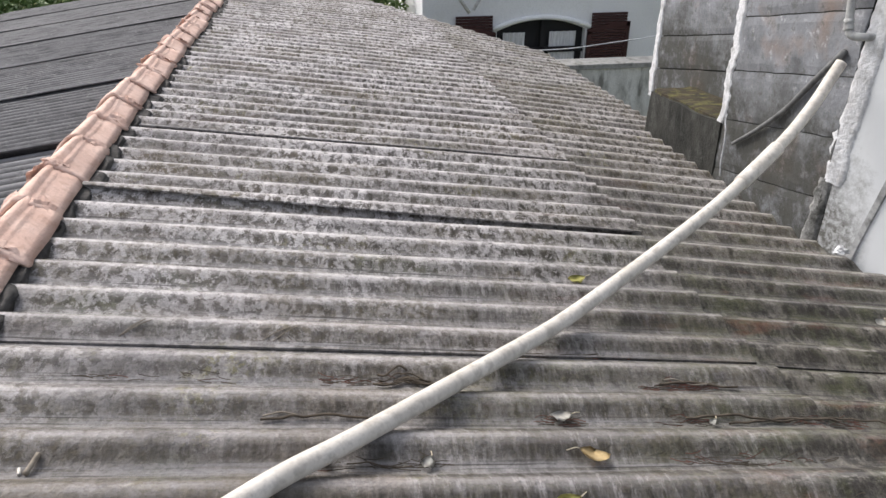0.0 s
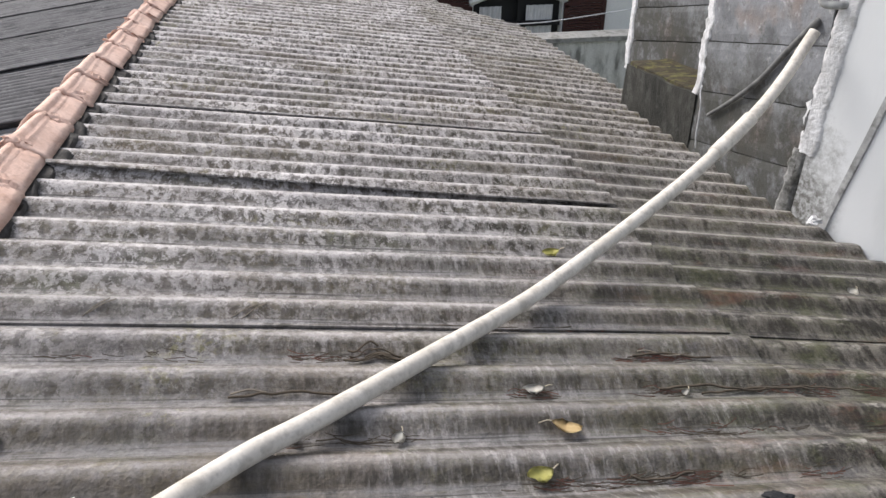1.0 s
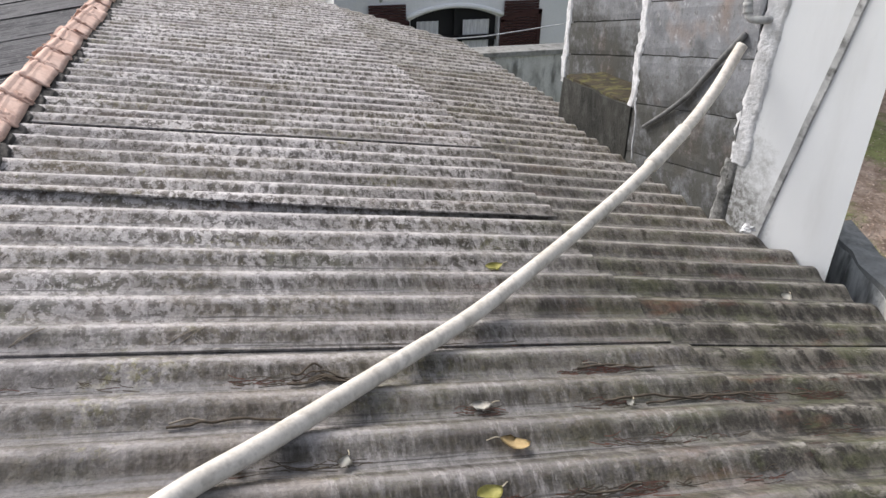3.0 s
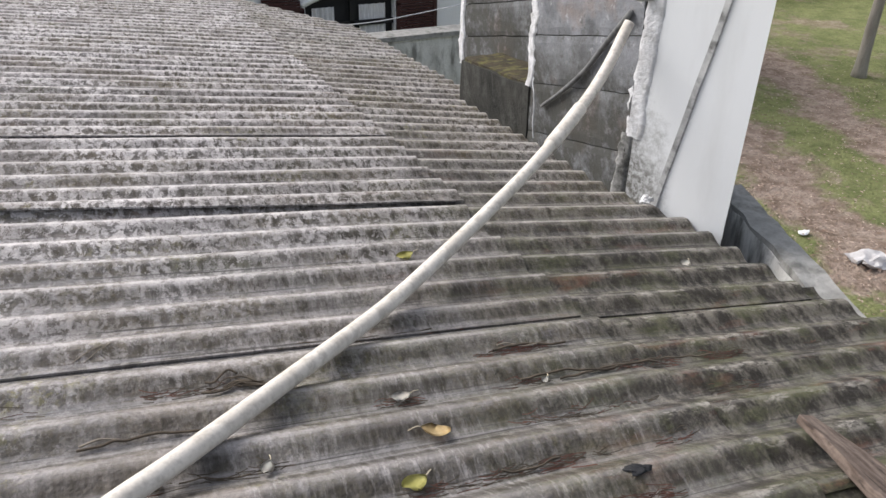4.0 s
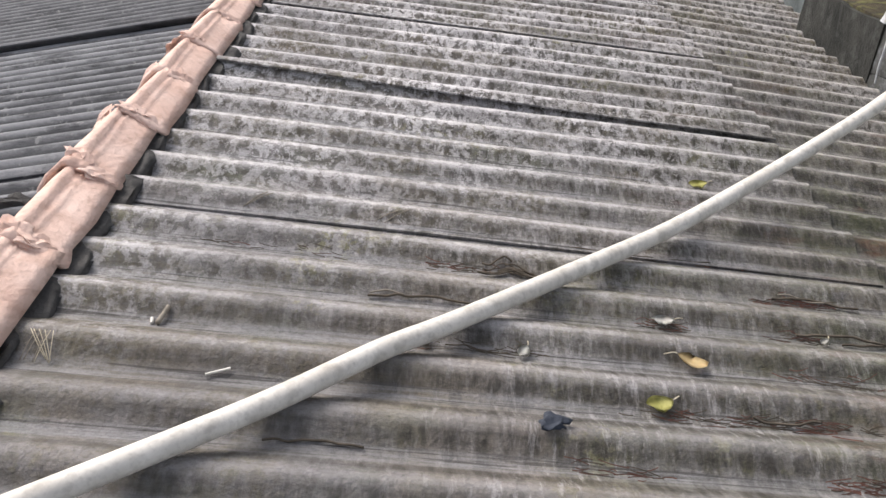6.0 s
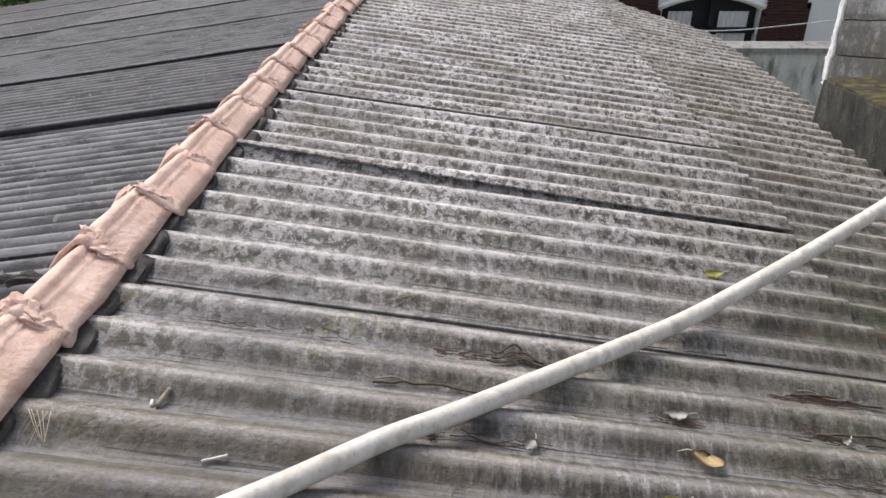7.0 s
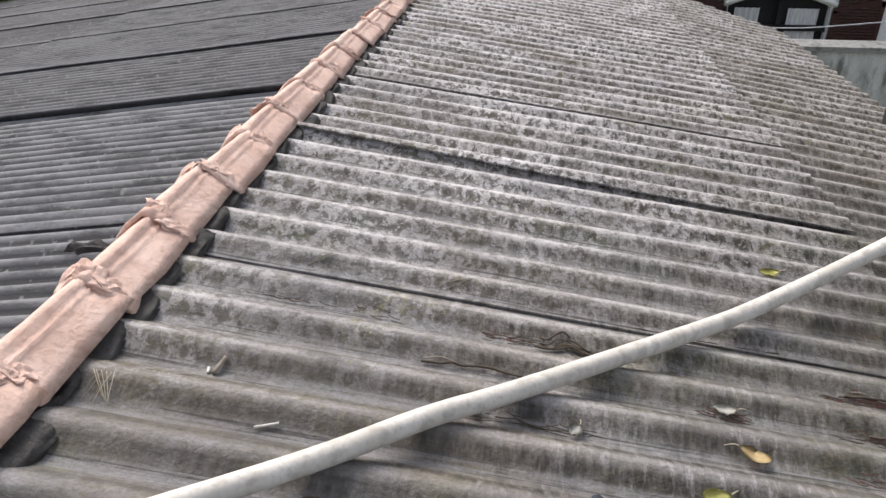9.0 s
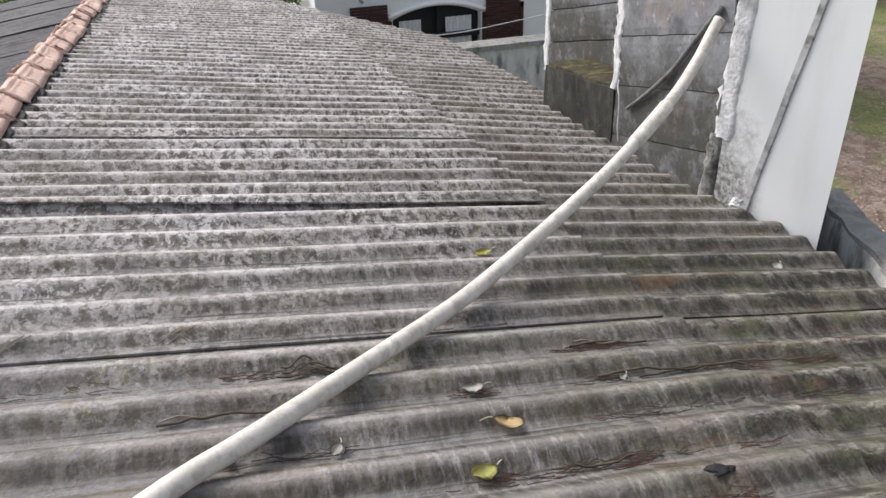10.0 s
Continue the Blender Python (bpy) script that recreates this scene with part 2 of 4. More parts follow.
def stained_paint():
    n = Nodes("white wall paint, mouldy at the foot", 0.75, spec=0.3)
    c = n.mix(n.ramp(n.noise(1.2, 5), 0.3, 0.7), (0.62, 0.635, 0.655), (0.69, 0.7, 0.71))
    xyz = n.t.nodes.new("ShaderNodeSeparateXYZ")
    n.link(n.plain, xyz.inputs[0])
    # mould creeps up from the old plaster edge and the foot
    creep = n.plus(n.plus(n.times(xyz.outputs["Z"], -1.6), n.times(xyz.outputs["Y"], 2.0)), n.times(n.noise(9, 7, rough=0.8), 1.6))
    mould = n.times(n.ramp(creep, 2.95, 3.75), n.ramp(xyz.outputs["Y"], 0.83, 0.93))
    c = n.mix(n.times(mould, n.ramp(n.noise(38, 6, rough=0.75), 0.36, 0.56)), c, (0.1, 0.096, 0.085))
    c = n.mix(n.times(mould, 0.35), c, (0.2, 0.195, 0.18))
    c = n.mix(n.times(n.ramp(n.noise(5, 5, (1, 1, 0.2)), 0.55, 0.75), 0.3), c, (0.42, 0.42, 0.41))
    return n.done(c, n.noise(25, 4), 0.15, 0.006)


M_PAINT_FOOT = stained_paint()
M_PLASTER = mottled("rough pale plaster", (0.5, 0.5, 0.51), (0.7, 0.7, 0.715), 18, 0.95, (0.24, 0.23, 0.215), 0.6, 14, bump=0.6, distance=0.012)
M_STAIN = mottled("blackened plaster", (0.09, 0.09, 0.083), (0.36, 0.355, 0.345), 22, 0.95, (0.045, 0.045, 0.04), 0.85, 12, bump=0.8)
M_MOSS = mottled("yellow-green moss", (0.065, 0.05, 0.03), (0.03, 0.027, 0.018), 11, 1.0, (0.17, 0.17, 0.05), 0.7, 12, bump=1.0)
M_CONCRETE = mottled("lichened concrete", (0.22, 0.215, 0.205), (0.42, 0.41, 0.39), 7, 0.95, (0.055, 0.054, 0.048), 0.75, 7, bump=0.7, fine=45)
M_BAND = mottled("dark grey wall band", (0.1, 0.1, 0.1), (0.18, 0.18, 0.178), 14, 0.85, (0.2, 0.2, 0.19), 0.5, 25)
M_YARD = mottled("streaked limewashed concrete", (0.5, 0.49, 0.47), (0.74, 0.73, 0.71), 7, 0.95, (0.08, 0.076, 0.066), 0.75, 10, bump=0.6, stretch=(1, 1, 0.3))
M_STRIP = mottled("grey cement strip", (0.3, 0.3, 0.3), (0.52, 0.52, 0.52), 9, 0.95, (0.07, 0.07, 0.06), 0.8, 16)
M_HOUSE = mottled("pale grey house wall", (0.72, 0.72, 0.73), (0.8, 0.8, 0.81), 0.9, 0.9, (0.66, 0.66, 0.66), 0.4, 2)
M_YELLOW = mottled("pale yellow house paint", (0.68, 0.56, 0.28), (0.76, 0.66, 0.38), 1.2, 0.85)
M_WHITE = mottled("white trim paint", (0.78, 0.78, 0.78), (0.84, 0.84, 0.84), 3, 0.6)
M_SHUTTER = mottled("dark maroon paint", (0.035, 0.013, 0.013), (0.06, 0.022, 0.021), 6, 0.55, stretch=(1, 1, 6))
M_BLACK = mottled("dark interior", (0.012, 0.012, 0.014), (0.02, 0.02, 0.022), 2, 0.7)
M_CURTAIN = mottled("white lace curtain", (0.5, 0.5, 0.52), (0.78, 0.78, 0.8), 10, 0.9, stretch=(9, 9, 0.6))
M_WOOD = mottled("rotten brown board", (0.07, 0.05, 0.04), (0.2, 0.155, 0.13), 4, 0.95, (0.035, 0.026, 0.022), 0.9, 7, stretch=(12, 1.6, 9), bump=0.6)
M_TWIG = mottled("dry twig", (0.05, 0.04, 0.03), (0.12, 0.095, 0.07), 20)
M_TWIG_PALE = mottled("pale brown twig", (0.19, 0.16, 0.125), (0.3, 0.26, 0.21), 20)
M_STRAW = mottled("dry straw", (0.42, 0.36, 0.26), (0.55, 0.48, 0.36), 20)
M_RUST = mottled("rusty red needles", (0.17, 0.075, 0.054), (0.09, 0.05, 0.04), 14)
M_LEAF_TAN = mottled("tan dead leaf", (0.62, 0.46, 0.23), (0.7, 0.56, 0.33), 20, 0.7)
M_LEAF_YELLOW = mottled("yellow-green leaf", (0.5, 0.47, 0.14), (0.6, 0.56, 0.22), 20, 0.6)
M_LEAF_PALE = mottled("bleached leaf", (0.6, 0.56, 0.5), (0.7, 0.68, 0.62), 20, 0.8)
M_BLUE = mottled("dark blue-grey rag", (0.025, 0.03, 0.042), (0.055, 0.06, 0.075), 30)
M_SOIL = mottled("dark crumbly soil", (0.06, 0.045, 0.035), (0.13, 0.1, 0.075), 14, 1.0, (0.2, 0.17, 0.14), 0.4, 25, bump=1.0, distance=0.02)
M_BARK = mottled("grey bark", (0.22, 0.2, 0.17), (0.34, 0.31, 0.27), 5, stretch=(3, 3, 0.6), bump=0.8)
M_FENCE = mottled("weathered fence wood", (0.36, 0.27, 0.19), (0.45, 0.36, 0.27), 3, stretch=(4, 4, 0.4))


def leaf_material(name, a, b):
    n = Nodes(name, 0.6, spec=0.4)
    g = n.t.nodes.new("ShaderNodeNewGeometry")
    return n.done(n.mix(g.outputs["Random Per Island"], a, b))


M_FOLIAGE = leaf_material("green leaves", (0.06, 0.115, 0.03), (0.17, 0.24, 0.085))
M_GRASS_BLADE = leaf_material("grass blades", (0.16, 0.19, 0.08), (0.28, 0.295, 0.14))
M_GROUND_LEAF = leaf_material("fallen leaves", (0.18, 0.11, 0.075), (0.46, 0.36, 0.29))


def ground_material():
    n = Nodes("patchy lawn", 1.0, spec=0.1)
    grass = n.mix(n.ramp(n.noise(3, 5), 0.3, 0.7), (0.13, 0.15, 0.06), (0.235, 0.25, 0.11))
    soil = n.mix(n.ramp(n.noise(5, 5), 0.35, 0.65), (0.21, 0.155, 0.122), (0.37, 0.295, 0.245))
    xyz = n.t.nodes.new("ShaderNodeSeparateXYZ")
    n.link(n.plain, xyz.inputs[0])
    # a trodden path and a band of leaf mould run slantwise over the lawn
    u = n.plus(n.plus(xyz.outputs["X"], n.times(xyz.outputs["Y"], -0.3)), n.times(n.noise(1.3, 6, rough=0.65), 2.2))
    for centre in (8.1, 10.15):
        d = n.plus(u, -centre)
        grass = n.mix(n.ramp(n.times(d, d), 0.42, 0.12), grass, soil)
    c = n.mix(n.times(n.ramp(n.noise(0.8, 6, rough=0.7), 0.54, 0.62), 0.7), grass, soil)
    c = n.mix(n.times(n.ramp(n.noise(14, 5, rough=0.7), 0.5, 0.65), 0.5), c, (0.09, 0.065, 0.045))
    return n.done(c, n.noise(22, 5), 1.0, 0.05)


M_GROUND = ground_material()

# ---- mesh helpers ----


def mesh_of(name, verts, faces, material, smooth=False):
    me = bpy.data.meshes.new(name)
    me.from_pydata([tuple(v) for v in verts], [], faces)
    me.materials.append(material)
    if smooth:
        me.polygons.foreach_set("use_smooth", [True] * len(me.polygons))
    me.update()
    return me


def part_mesh(name, me, parent, label=""):
    ob = new(name, me)
    ob.parent = parent
    return tagged(ob, label) if label else ob


def part(name, bm, material, parent=None, label="", smooth=False):
    me = bpy.data.meshes.new(name)
    bm.normal_update()
    bm.to_mesh(me)
    bm.free()
    me.materials.append(material)
    if smooth:
        me.polygons.foreach_set("use_smooth", [True] * len(me.polygons))
    return part_mesh(name, me, parent, label)


def empty(name, m, label="", category="", group="", kind=""):
    ob = new(name)
    ob.matrix_world = m
    ob.empty_display_size = 0.1
    return tagged(ob, label, category, group, kind)


def box(x0, x1, y0, y1, z0, z1, bevel=0.0, bm=None):
    bm = bm or bmesh.new()
    vs = bmesh.ops.create_cube(bm, size=1, matrix=Matrix.Translation(((x0 + x1) / 2, (y0 + y1) / 2, (z0 + z1) / 2)) @ Matrix.Diagonal((x1 - x0, y1 - y0, z1 - z0, 1)))["verts"]
    if bevel:
        edges = list({e for v in vs for e in v.link_edges})
        bmesh.ops.bevel(bm, geom=edges, offset=bevel, segments=2, affect="EDGES", profile=0.6)
    return bm


def prism(points, z0, z1):
    """A solid over a plan outline."""
    bm = bmesh.new()
    low = [bm.verts.new((x, y, z0)) for x, y in points]
    top = [bm.verts.new((x, y, z1)) for x, y in points]
    k = len(points)
    bm.faces.new(list(reversed(low)))
    bm.faces.new(top)
    for i in range(k):
        bm.faces.new((low[i], low[(i + 1) % k], top[(i + 1) % k], top[i]))
    bmesh.ops.recalc_face_normals(bm, faces=bm.faces)
    return bm


def roughen(bm, amount, scale=8.0, cuts=0):
    if cuts:
        bmesh.ops.subdivide_edges(bm, edges=list(bm.edges), cuts=cuts, use_grid_fill=True)
    for v in bm.verts:
        v.co += noise.noise_vector(v.co * scale) * amount
    return bm


def ragged_strip(start, along, width, depth, z0, z1, seed, jag=0.022, lean=0.0):
    """A hand-thrown strip of mortar up a wall: ragged sides, lumpy face. start: plan point of its edge."""
    r = random.Random(seed)
    along = Vector((*along, 0)).normalized()
    face = Vector((along.y, -along.x, 0))
    bm = bmesh.new()
    rows = []
    k = int((z1 - z0) / 0.022)
    for i in range(k + 1):
        z = z0 + (z1 - z0) * i / k
        wob = noise.noise((z * 6, seed, 0)) * jag + noise.noise((z * 27, seed, 5)) * jag * 0.9
        wob2 = noise.noise((z * 7, seed, 9)) * jag + noise.noise((z * 29, seed, 14)) * jag * 0.9
        row = []
        for c in range(8):
            f = c / 7
            d = depth * (0.0 if c in (0, 7) else 0.7 + 0.35 * noise.noise((f * 3, z * 9, seed)) + r.uniform(-0.12, 0.12)) * math.sin(math.pi * f) ** 0.4
            a = lean * (z - z0) + wob + (width + wob2 - wob) * f
            p = Vector((*start, 0)) + along * a + face * (d - (0.02 if c in (0, 7) else 0))
            p.z = z + r.uniform(-0.004, 0.004)
            row.append(bm.verts.new(p))
        rows.append(row)
    for p, q in zip(rows, rows[1:]):
        for c in range(7):
            bm.faces.new((p[c], p[c + 1], q[c + 1], q[c]))
    bmesh.ops.recalc_face_normals(bm, faces=bm.faces)
    return bm


def smooth_line(points, steps=8):
    """Points on a smooth line through those given."""
    p = [Vector(q) for q in points]
    p = [2 * p[0] - p[1], *p, 2 * p[-1] - p[-2]]
    out = []
    for i in range(1, len(p) - 2):
        for j in range(steps):
            t = j / steps
            a, b, c, d = p[i - 1:i + 3]
            out.append(0.5 * (2 * b + (c - a) * t + (2 * a - 5 * b + 4 * c - d) * t * t + (3 * b - a - 3 * c + d) * t ** 3))
    return out + [p[-2]]


def tube(points, radius, sides=12, ends=True):
    """Verts and faces of a tube along points; radius: a number or a function of 0..1."""
    pts = [Vector(q) for q in points]
    verts, faces = [], []
    last = None
    for i, q in enumerate(pts):
        d = (pts[min(i + 1, len(pts) - 1)] - pts[max(i - 1, 0)]).normalized()
        u = d.cross(Vector((0, 0, 1)) if abs(d.z) < 0.95 else Vector((1, 0, 0))).normalized()
        if last is not None and u.dot(last) < 0:
            u = -u
        last = u
        w = d.cross(u)
        r = radius(i / (len(pts) - 1)) if callable(radius) else radius
        for s in range(sides):
            a = 2 * math.pi * s / sides
            verts.append(q + (u * math.cos(a) + w * math.sin(a)) * r)
    for i in range(len(pts) - 1):
        for s in range(sides):
            a, b = i * sides + s, i * sides + (s + 1) % sides
            faces.append((a, b, b + sides, a + sides))
    if ends:
        faces.append(tuple(reversed(range(sides))))
        faces.append(tuple(range((len(pts) - 1) * sides, len(pts) * sides)))
    return verts, faces


# ---- roof: corrugated sheets ----
PITCH, CREST = 0.175, 0.09
rng = random.Random(4)


def wave(y):
    """Height of the sheets over the crests' plane."""
    return 0.018 * math.cos(2 * math.pi * (y - CREST) / PITCH) - 0.018


def twist(x, y):
    """The near end of the slope lies a little flatter than the rest."""
    return (0.026 * x - 0.006) * max(0.0, -y)


def surface(x, y):
    return wave(y) + twist(x, y)


def corrugated(name, x0, x1, y0, y1, height, pitch, material, tilt=0.0, lift=0.0, per_wave=12, cut=None, seed=0, skew=0.0):
    """One sheet with its thickness; height(x, y) gives its upper face."""
    r = random.Random(seed)
    nx, ny = max(3, int((x1 - x0) / 0.22)), max(4, int((y1 - y0) / pitch * per_wave))
    wob = r.uniform(0, 50)
    verts, faces = [], []
    for side in (0, 1):
        for i in range(nx + 1):
            for j in range(ny + 1):
                fx, fy = i / nx, j / ny
                ragged = 0.012 * noise.noise((wob, fy * 9, 0)) if i in (0, nx) else 0
                x, y = x0 + (x1 - x0) * fx + ragged, y0 + (y1 - y0) * fy + skew * (1 - fx) * (1 - fy)
                z = height(x, y) + lift * math.exp(-fy * (y1 - y0) / 0.09) + tilt * (fx - 0.5) + 0.004 * noise.noise((x * 1.3 + wob, y * 1.7, wob))
                verts.append((x, y, z - side * 0.007))
    def at(s, i, j):
        return (s * (nx + 1) + i) * (ny + 1) + j
    for i in range(nx):
        for j in range(ny):
            faces.append((at(0, i, j), at(0, i + 1, j), at(0, i + 1, j + 1), at(0, i, j + 1)))
            faces.append((at(1, i, j), at(1, i, j + 1), at(1, i + 1, j + 1), at(1, i + 1, j)))
    for i in range(nx):
        for j in (0, ny):
            f = (at(0, i, j), at(1, i, j), at(1, i + 1, j), at(0, i + 1, j))
            faces.append(f if j == 0 else tuple(reversed(f)))
    for j in range(ny):
        for i in (0, nx):
            f = (at(0, i, j), at(0, i, j + 1), at(1, i, j + 1), at(1, i, j))
            faces.append(f if i == 0 else tuple(reversed(f)))
    me = mesh_of(name, verts, faces, material, True)
    if cut:
        bm = bmesh.new()
        bm.from_mesh(me)
        bmesh.ops.bisect_plane(bm, geom=[*bm.verts, *bm.edges, *bm.faces], plane_co=cut[0], plane_no=cut[1], clear_outer=True)
        bm.to_mesh(me)
        bm.free()
    me.set_sharp_from_angle(angle=radians(50))
    return me


roof_1 = empty("roof_1", ROOF, "weathered grey corrugated fibre-cement roof slope with lichen", "roof", kind="structure")
END_AT, END_OUT = Vector((3.6, 6.1, 0)), Vector((3.7, 2.5, 0)).normalized()
for n in range(-2, 11):
    y0, y1 = n * 1.05, n * 1.05 + 1.05 + (0.12 if n == 0 else 0.06)
    cut = (END_AT, END_OUT) if n >= 4 else None
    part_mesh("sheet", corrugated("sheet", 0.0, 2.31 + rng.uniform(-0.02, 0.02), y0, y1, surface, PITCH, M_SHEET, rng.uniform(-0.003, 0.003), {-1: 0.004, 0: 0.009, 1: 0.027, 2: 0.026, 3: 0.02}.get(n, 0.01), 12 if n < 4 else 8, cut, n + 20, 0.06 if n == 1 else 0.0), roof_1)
    if n > 7 or n == -2:
        continue
    x1 = {-1: 3.45, 0: 3.385, 1: 3.345, 2: 3.3}.get(n, 3.45)
    lo = 2.1
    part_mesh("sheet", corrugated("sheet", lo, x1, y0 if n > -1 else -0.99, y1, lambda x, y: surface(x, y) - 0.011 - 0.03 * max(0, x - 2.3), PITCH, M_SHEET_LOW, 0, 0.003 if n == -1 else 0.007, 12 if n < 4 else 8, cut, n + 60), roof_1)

part_mesh("sheet", corrugated("sheet", 2.12, 2.58, -1.75, -0.94, lambda x, y: surface(x, y) - 0.012 - 0.03 * max(0, x - 2.3), PITCH, M_SHEET_LOW, 0, 0.0, 12, None, 77), roof_1, "broken lower sheet")

roof_2 = empty("roof_2", ROOF, "dark slate-grey fine corrugated roof slope beyond the ridge", "roof", kind="structure")
FALL = math.tan(radians(16))


def far_side(x, y):
    return FALL * (x + 0.12) + 0.0115 * math.cos(2 * math.pi * y / 0.088) - 0.0115


edges = [-2.4, -1.3, 0.145, 1.67, 3.15, 4.6, 6.05, 7.5, 8.95, 10.3]
for i in range(len(edges) - 1):
    for row, (xa, xb) in enumerate(((-3.2, -0.14), (-6.2, -3.05), (-8.6, -6.05))):
        me = corrugated("sheet", xa, xb, edges[i], edges[i + 1] + 0.05, lambda x, y: far_side(x, y) - 0.008 * row, 0.088, M_SHEET_PALE if i < 3 and row == 0 else M_SHEET_BLUE, 0, 0.034 if i == 3 else 0.008 if i < 3 else 0.02, 10 if row == 0 and i < 6 else 5, None, 100 + i * 3 + row)
        part_mesh("sheet", me, roof_2)

# ---- ridge tiles ----
ridge = empty("ridge", ROOF, "salmon clay ridge tiles bedded in dark mortar", "ridge", kind="structure")


def ridge_tile(seed):
    r = random.Random(seed)
    prof = [(0.012, 0.008), (-0.02, 0.026), (-0.06, 0.046), (-0.076, 0.052), (-0.081, 0.059), (-0.088, 0.057), (-0.099, 0.063), (-0.105, 0.073), (-0.118, 0.078), (-0.132, 0.074), (-0.148, 0.06), (-0.175, 0.03), (-0.205, -0.02), (-0.215, -0.05)]
    verts, faces = [], []
    stations = [(0.0, 0.003), (0.005, 0.008), (0.022, 0.009), (0.036, 0.005), (0.06, 0.001), (0.2, 0.0), (0.33, -0.006), (0.418, -0.01)]
    for side in (0, 1):
        for y, grow in stations:
            for k, (x, z) in enumerate(prof):
                d = Vector((x + 0.115, 0, z - 0.0)).normalized()
                q = Vector((x, y, z)) + d * (grow - side * 0.014) + noise.noise_vector((x * 16 + seed * 7, y * 16, z * 16)) * 0.009 + noise.noise_vector((x * 60 + seed * 3, y * 60, z * 60)) * 0.004
                verts.append(q)
    m, s = len(prof), len(stations)
    def at(a, i, k):
        return (a * s + i) * m + k
    for i in range(s - 1):
        for k in range(m - 1):
            faces.append((at(0, i, k), at(0, i, k + 1), at(0, i + 1, k + 1), at(0, i + 1, k)))
            faces.append((at(1, i, k), at(1, i + 1, k), at(1, i + 1, k + 1), at(1, i, k + 1)))
    for k in range(m - 1):
        faces.append((at(0, 0, k), at(1, 0, k), at(1, 0, k + 1), at(0, 0, k + 1)))
        faces.append((at(0, s - 1, k), at(0, s - 1, k + 1), at(1, s - 1, k + 1), at(1, s - 1, k)))
    for i in range(s - 1):
        for k in (0, m - 1):
            faces.append((at(0, i, k), at(0, i + 1, k), at(1, i + 1, k), at(1, i, k)))
    return mesh_of("ridge_tile", verts, faces, M_CLAY, True)


tiles = [ridge_tile(i) for i in range(5)]
for i in range(32):
    y = -2.322 + 0.385 * i
    ob = part_mesh("ridge_tile", tiles[i % 5], ridge)
    ob.matrix_basis = pose(rng.uniform(-0.012, 0.012), y, rng.uniform(-0.004, 0.006), 1.2, rng.uniform(-1.5, 1.5), rng.uniform(-1.2, 1.2))


def lump(rx, ry, rz, seed, rough=0.25):
    bm = bmesh.new()
    bmesh.ops.create_icosphere(bm, subdivisions=3, radius=1)
    for v in bm.verts:
        v.co *= 1 + rough * noise.noise(v.co * 1.7 + Vector((seed * 3.1, 0, 0)))
        v.co = Vector((v.co.x * rx, v.co.y * ry, v.co.z * rz))
    return bm


def bedding(seed):
    me = bpy.data.meshes.new("mortar")
    bm = lump(1, 1, 1, seed, 0.45)
    for v in bm.verts:
        v.co = Vector((math.tanh(1.6 * v.co.x) * 0.08, math.tanh(2.2 * v.co.y) * 0.084, math.tanh(1.5 * v.co.z) * 0.02)) + noise.noise_vector(v.co * 2.2) * 0.012
    bm.to_mesh(me)
    bm.free()
    me.materials.append(M_MORTAR)
    me.polygons.foreach_set("use_smooth", [True] * len(me.polygons))
    return me


def smear(seed):
    """A thin dab of salmon mortar pressed over a joint."""
    me = bpy.data.meshes.new("joint_mortar")
    bm = roughen(lump(0.045, 0.032, 0.008, seed, 0.9), 0.008, 45)
    bm.to_mesh(me)
    bm.free()
    me.materials.append(M_CLAY)
    return me


smears = [smear(i + 50) for i in range(4)]
for i in range(32):
    y = -2.3 + 0.385 * i
    for x, z, lean in ((-0.165, 0.04, -52), (-0.045, 0.044, 28), (-0.1, 0.07, 20)):
        if rng.random() < 0.75:
            ob = part_mesh("joint_mortar", smears[rng.randrange(4)], ridge)
            ob.matrix_basis = pose(x + rng.uniform(-0.012, 0.012), y + rng.uniform(-0.015, 0.03), z, 0, lean, rng.uniform(-40, 40))
beds = [bedding(i) for i in range(4)]
part("mortar_bed", roughen(box(-0.2, -0.012, -2.3, 8.6, -0.06, -0.012), 0.008, 14, 0), M_MORTAR, ridge, "dark mortar under the tiles")
for k in range(-12, 46):
    ob = part_mesh("mortar", beds[k % 4], ridge)
    y = CREST + PITCH * (k - 0.5)
    ob.matrix_basis = pose(-0.028 + rng.uniform(-0.022, 0.02), y, -0.02 + twist(0, y), 6 + rng.uniform(-6, 6), rng.uniform(-6, 6), rng.uniform(-8, 8))

# ---- white pipe across the roof ----
pipe = empty("drain_pipe", ROOF, "long white plastic drain pipe lying across the corrugated roof", "pipe")
line = smooth_line([(0.04, -1.265, 0.036), (0.371, -0.998, 0.034), (0.6, -0.808, 0.035), (0.8, -0.62, 0.035), (0.97, -0.483, 0.034), (1.282, -0.213, 0.031), (1.6, 0.05, 0.043), (1.87, 0.268, 0.093), (2.16, 0.482, 0.18), (2.46, 0.695, 0.295), (2.78, 0.913, 0.478), (2.94, 1.018, 0.62), (3.03, 1.078, 0.74), (3.065, 1.093, 0.8)], 8)
part_mesh("tube", mesh_of("tube", *tube(line, 0.025, 16), M_PVC, True), pipe)
k = next(i for i, q in enumerate(line) if q.x > 2.6)
part_mesh("socket", mesh_of("socket", *tube(line[k - 2:k + 4], 0.031, 16), M_PVC, True), pipe, "wider pipe socket")
riser = empty("riser_pipe", Matrix(), "grey weathered plastic pipe elbow coming down the wall", "pipe")
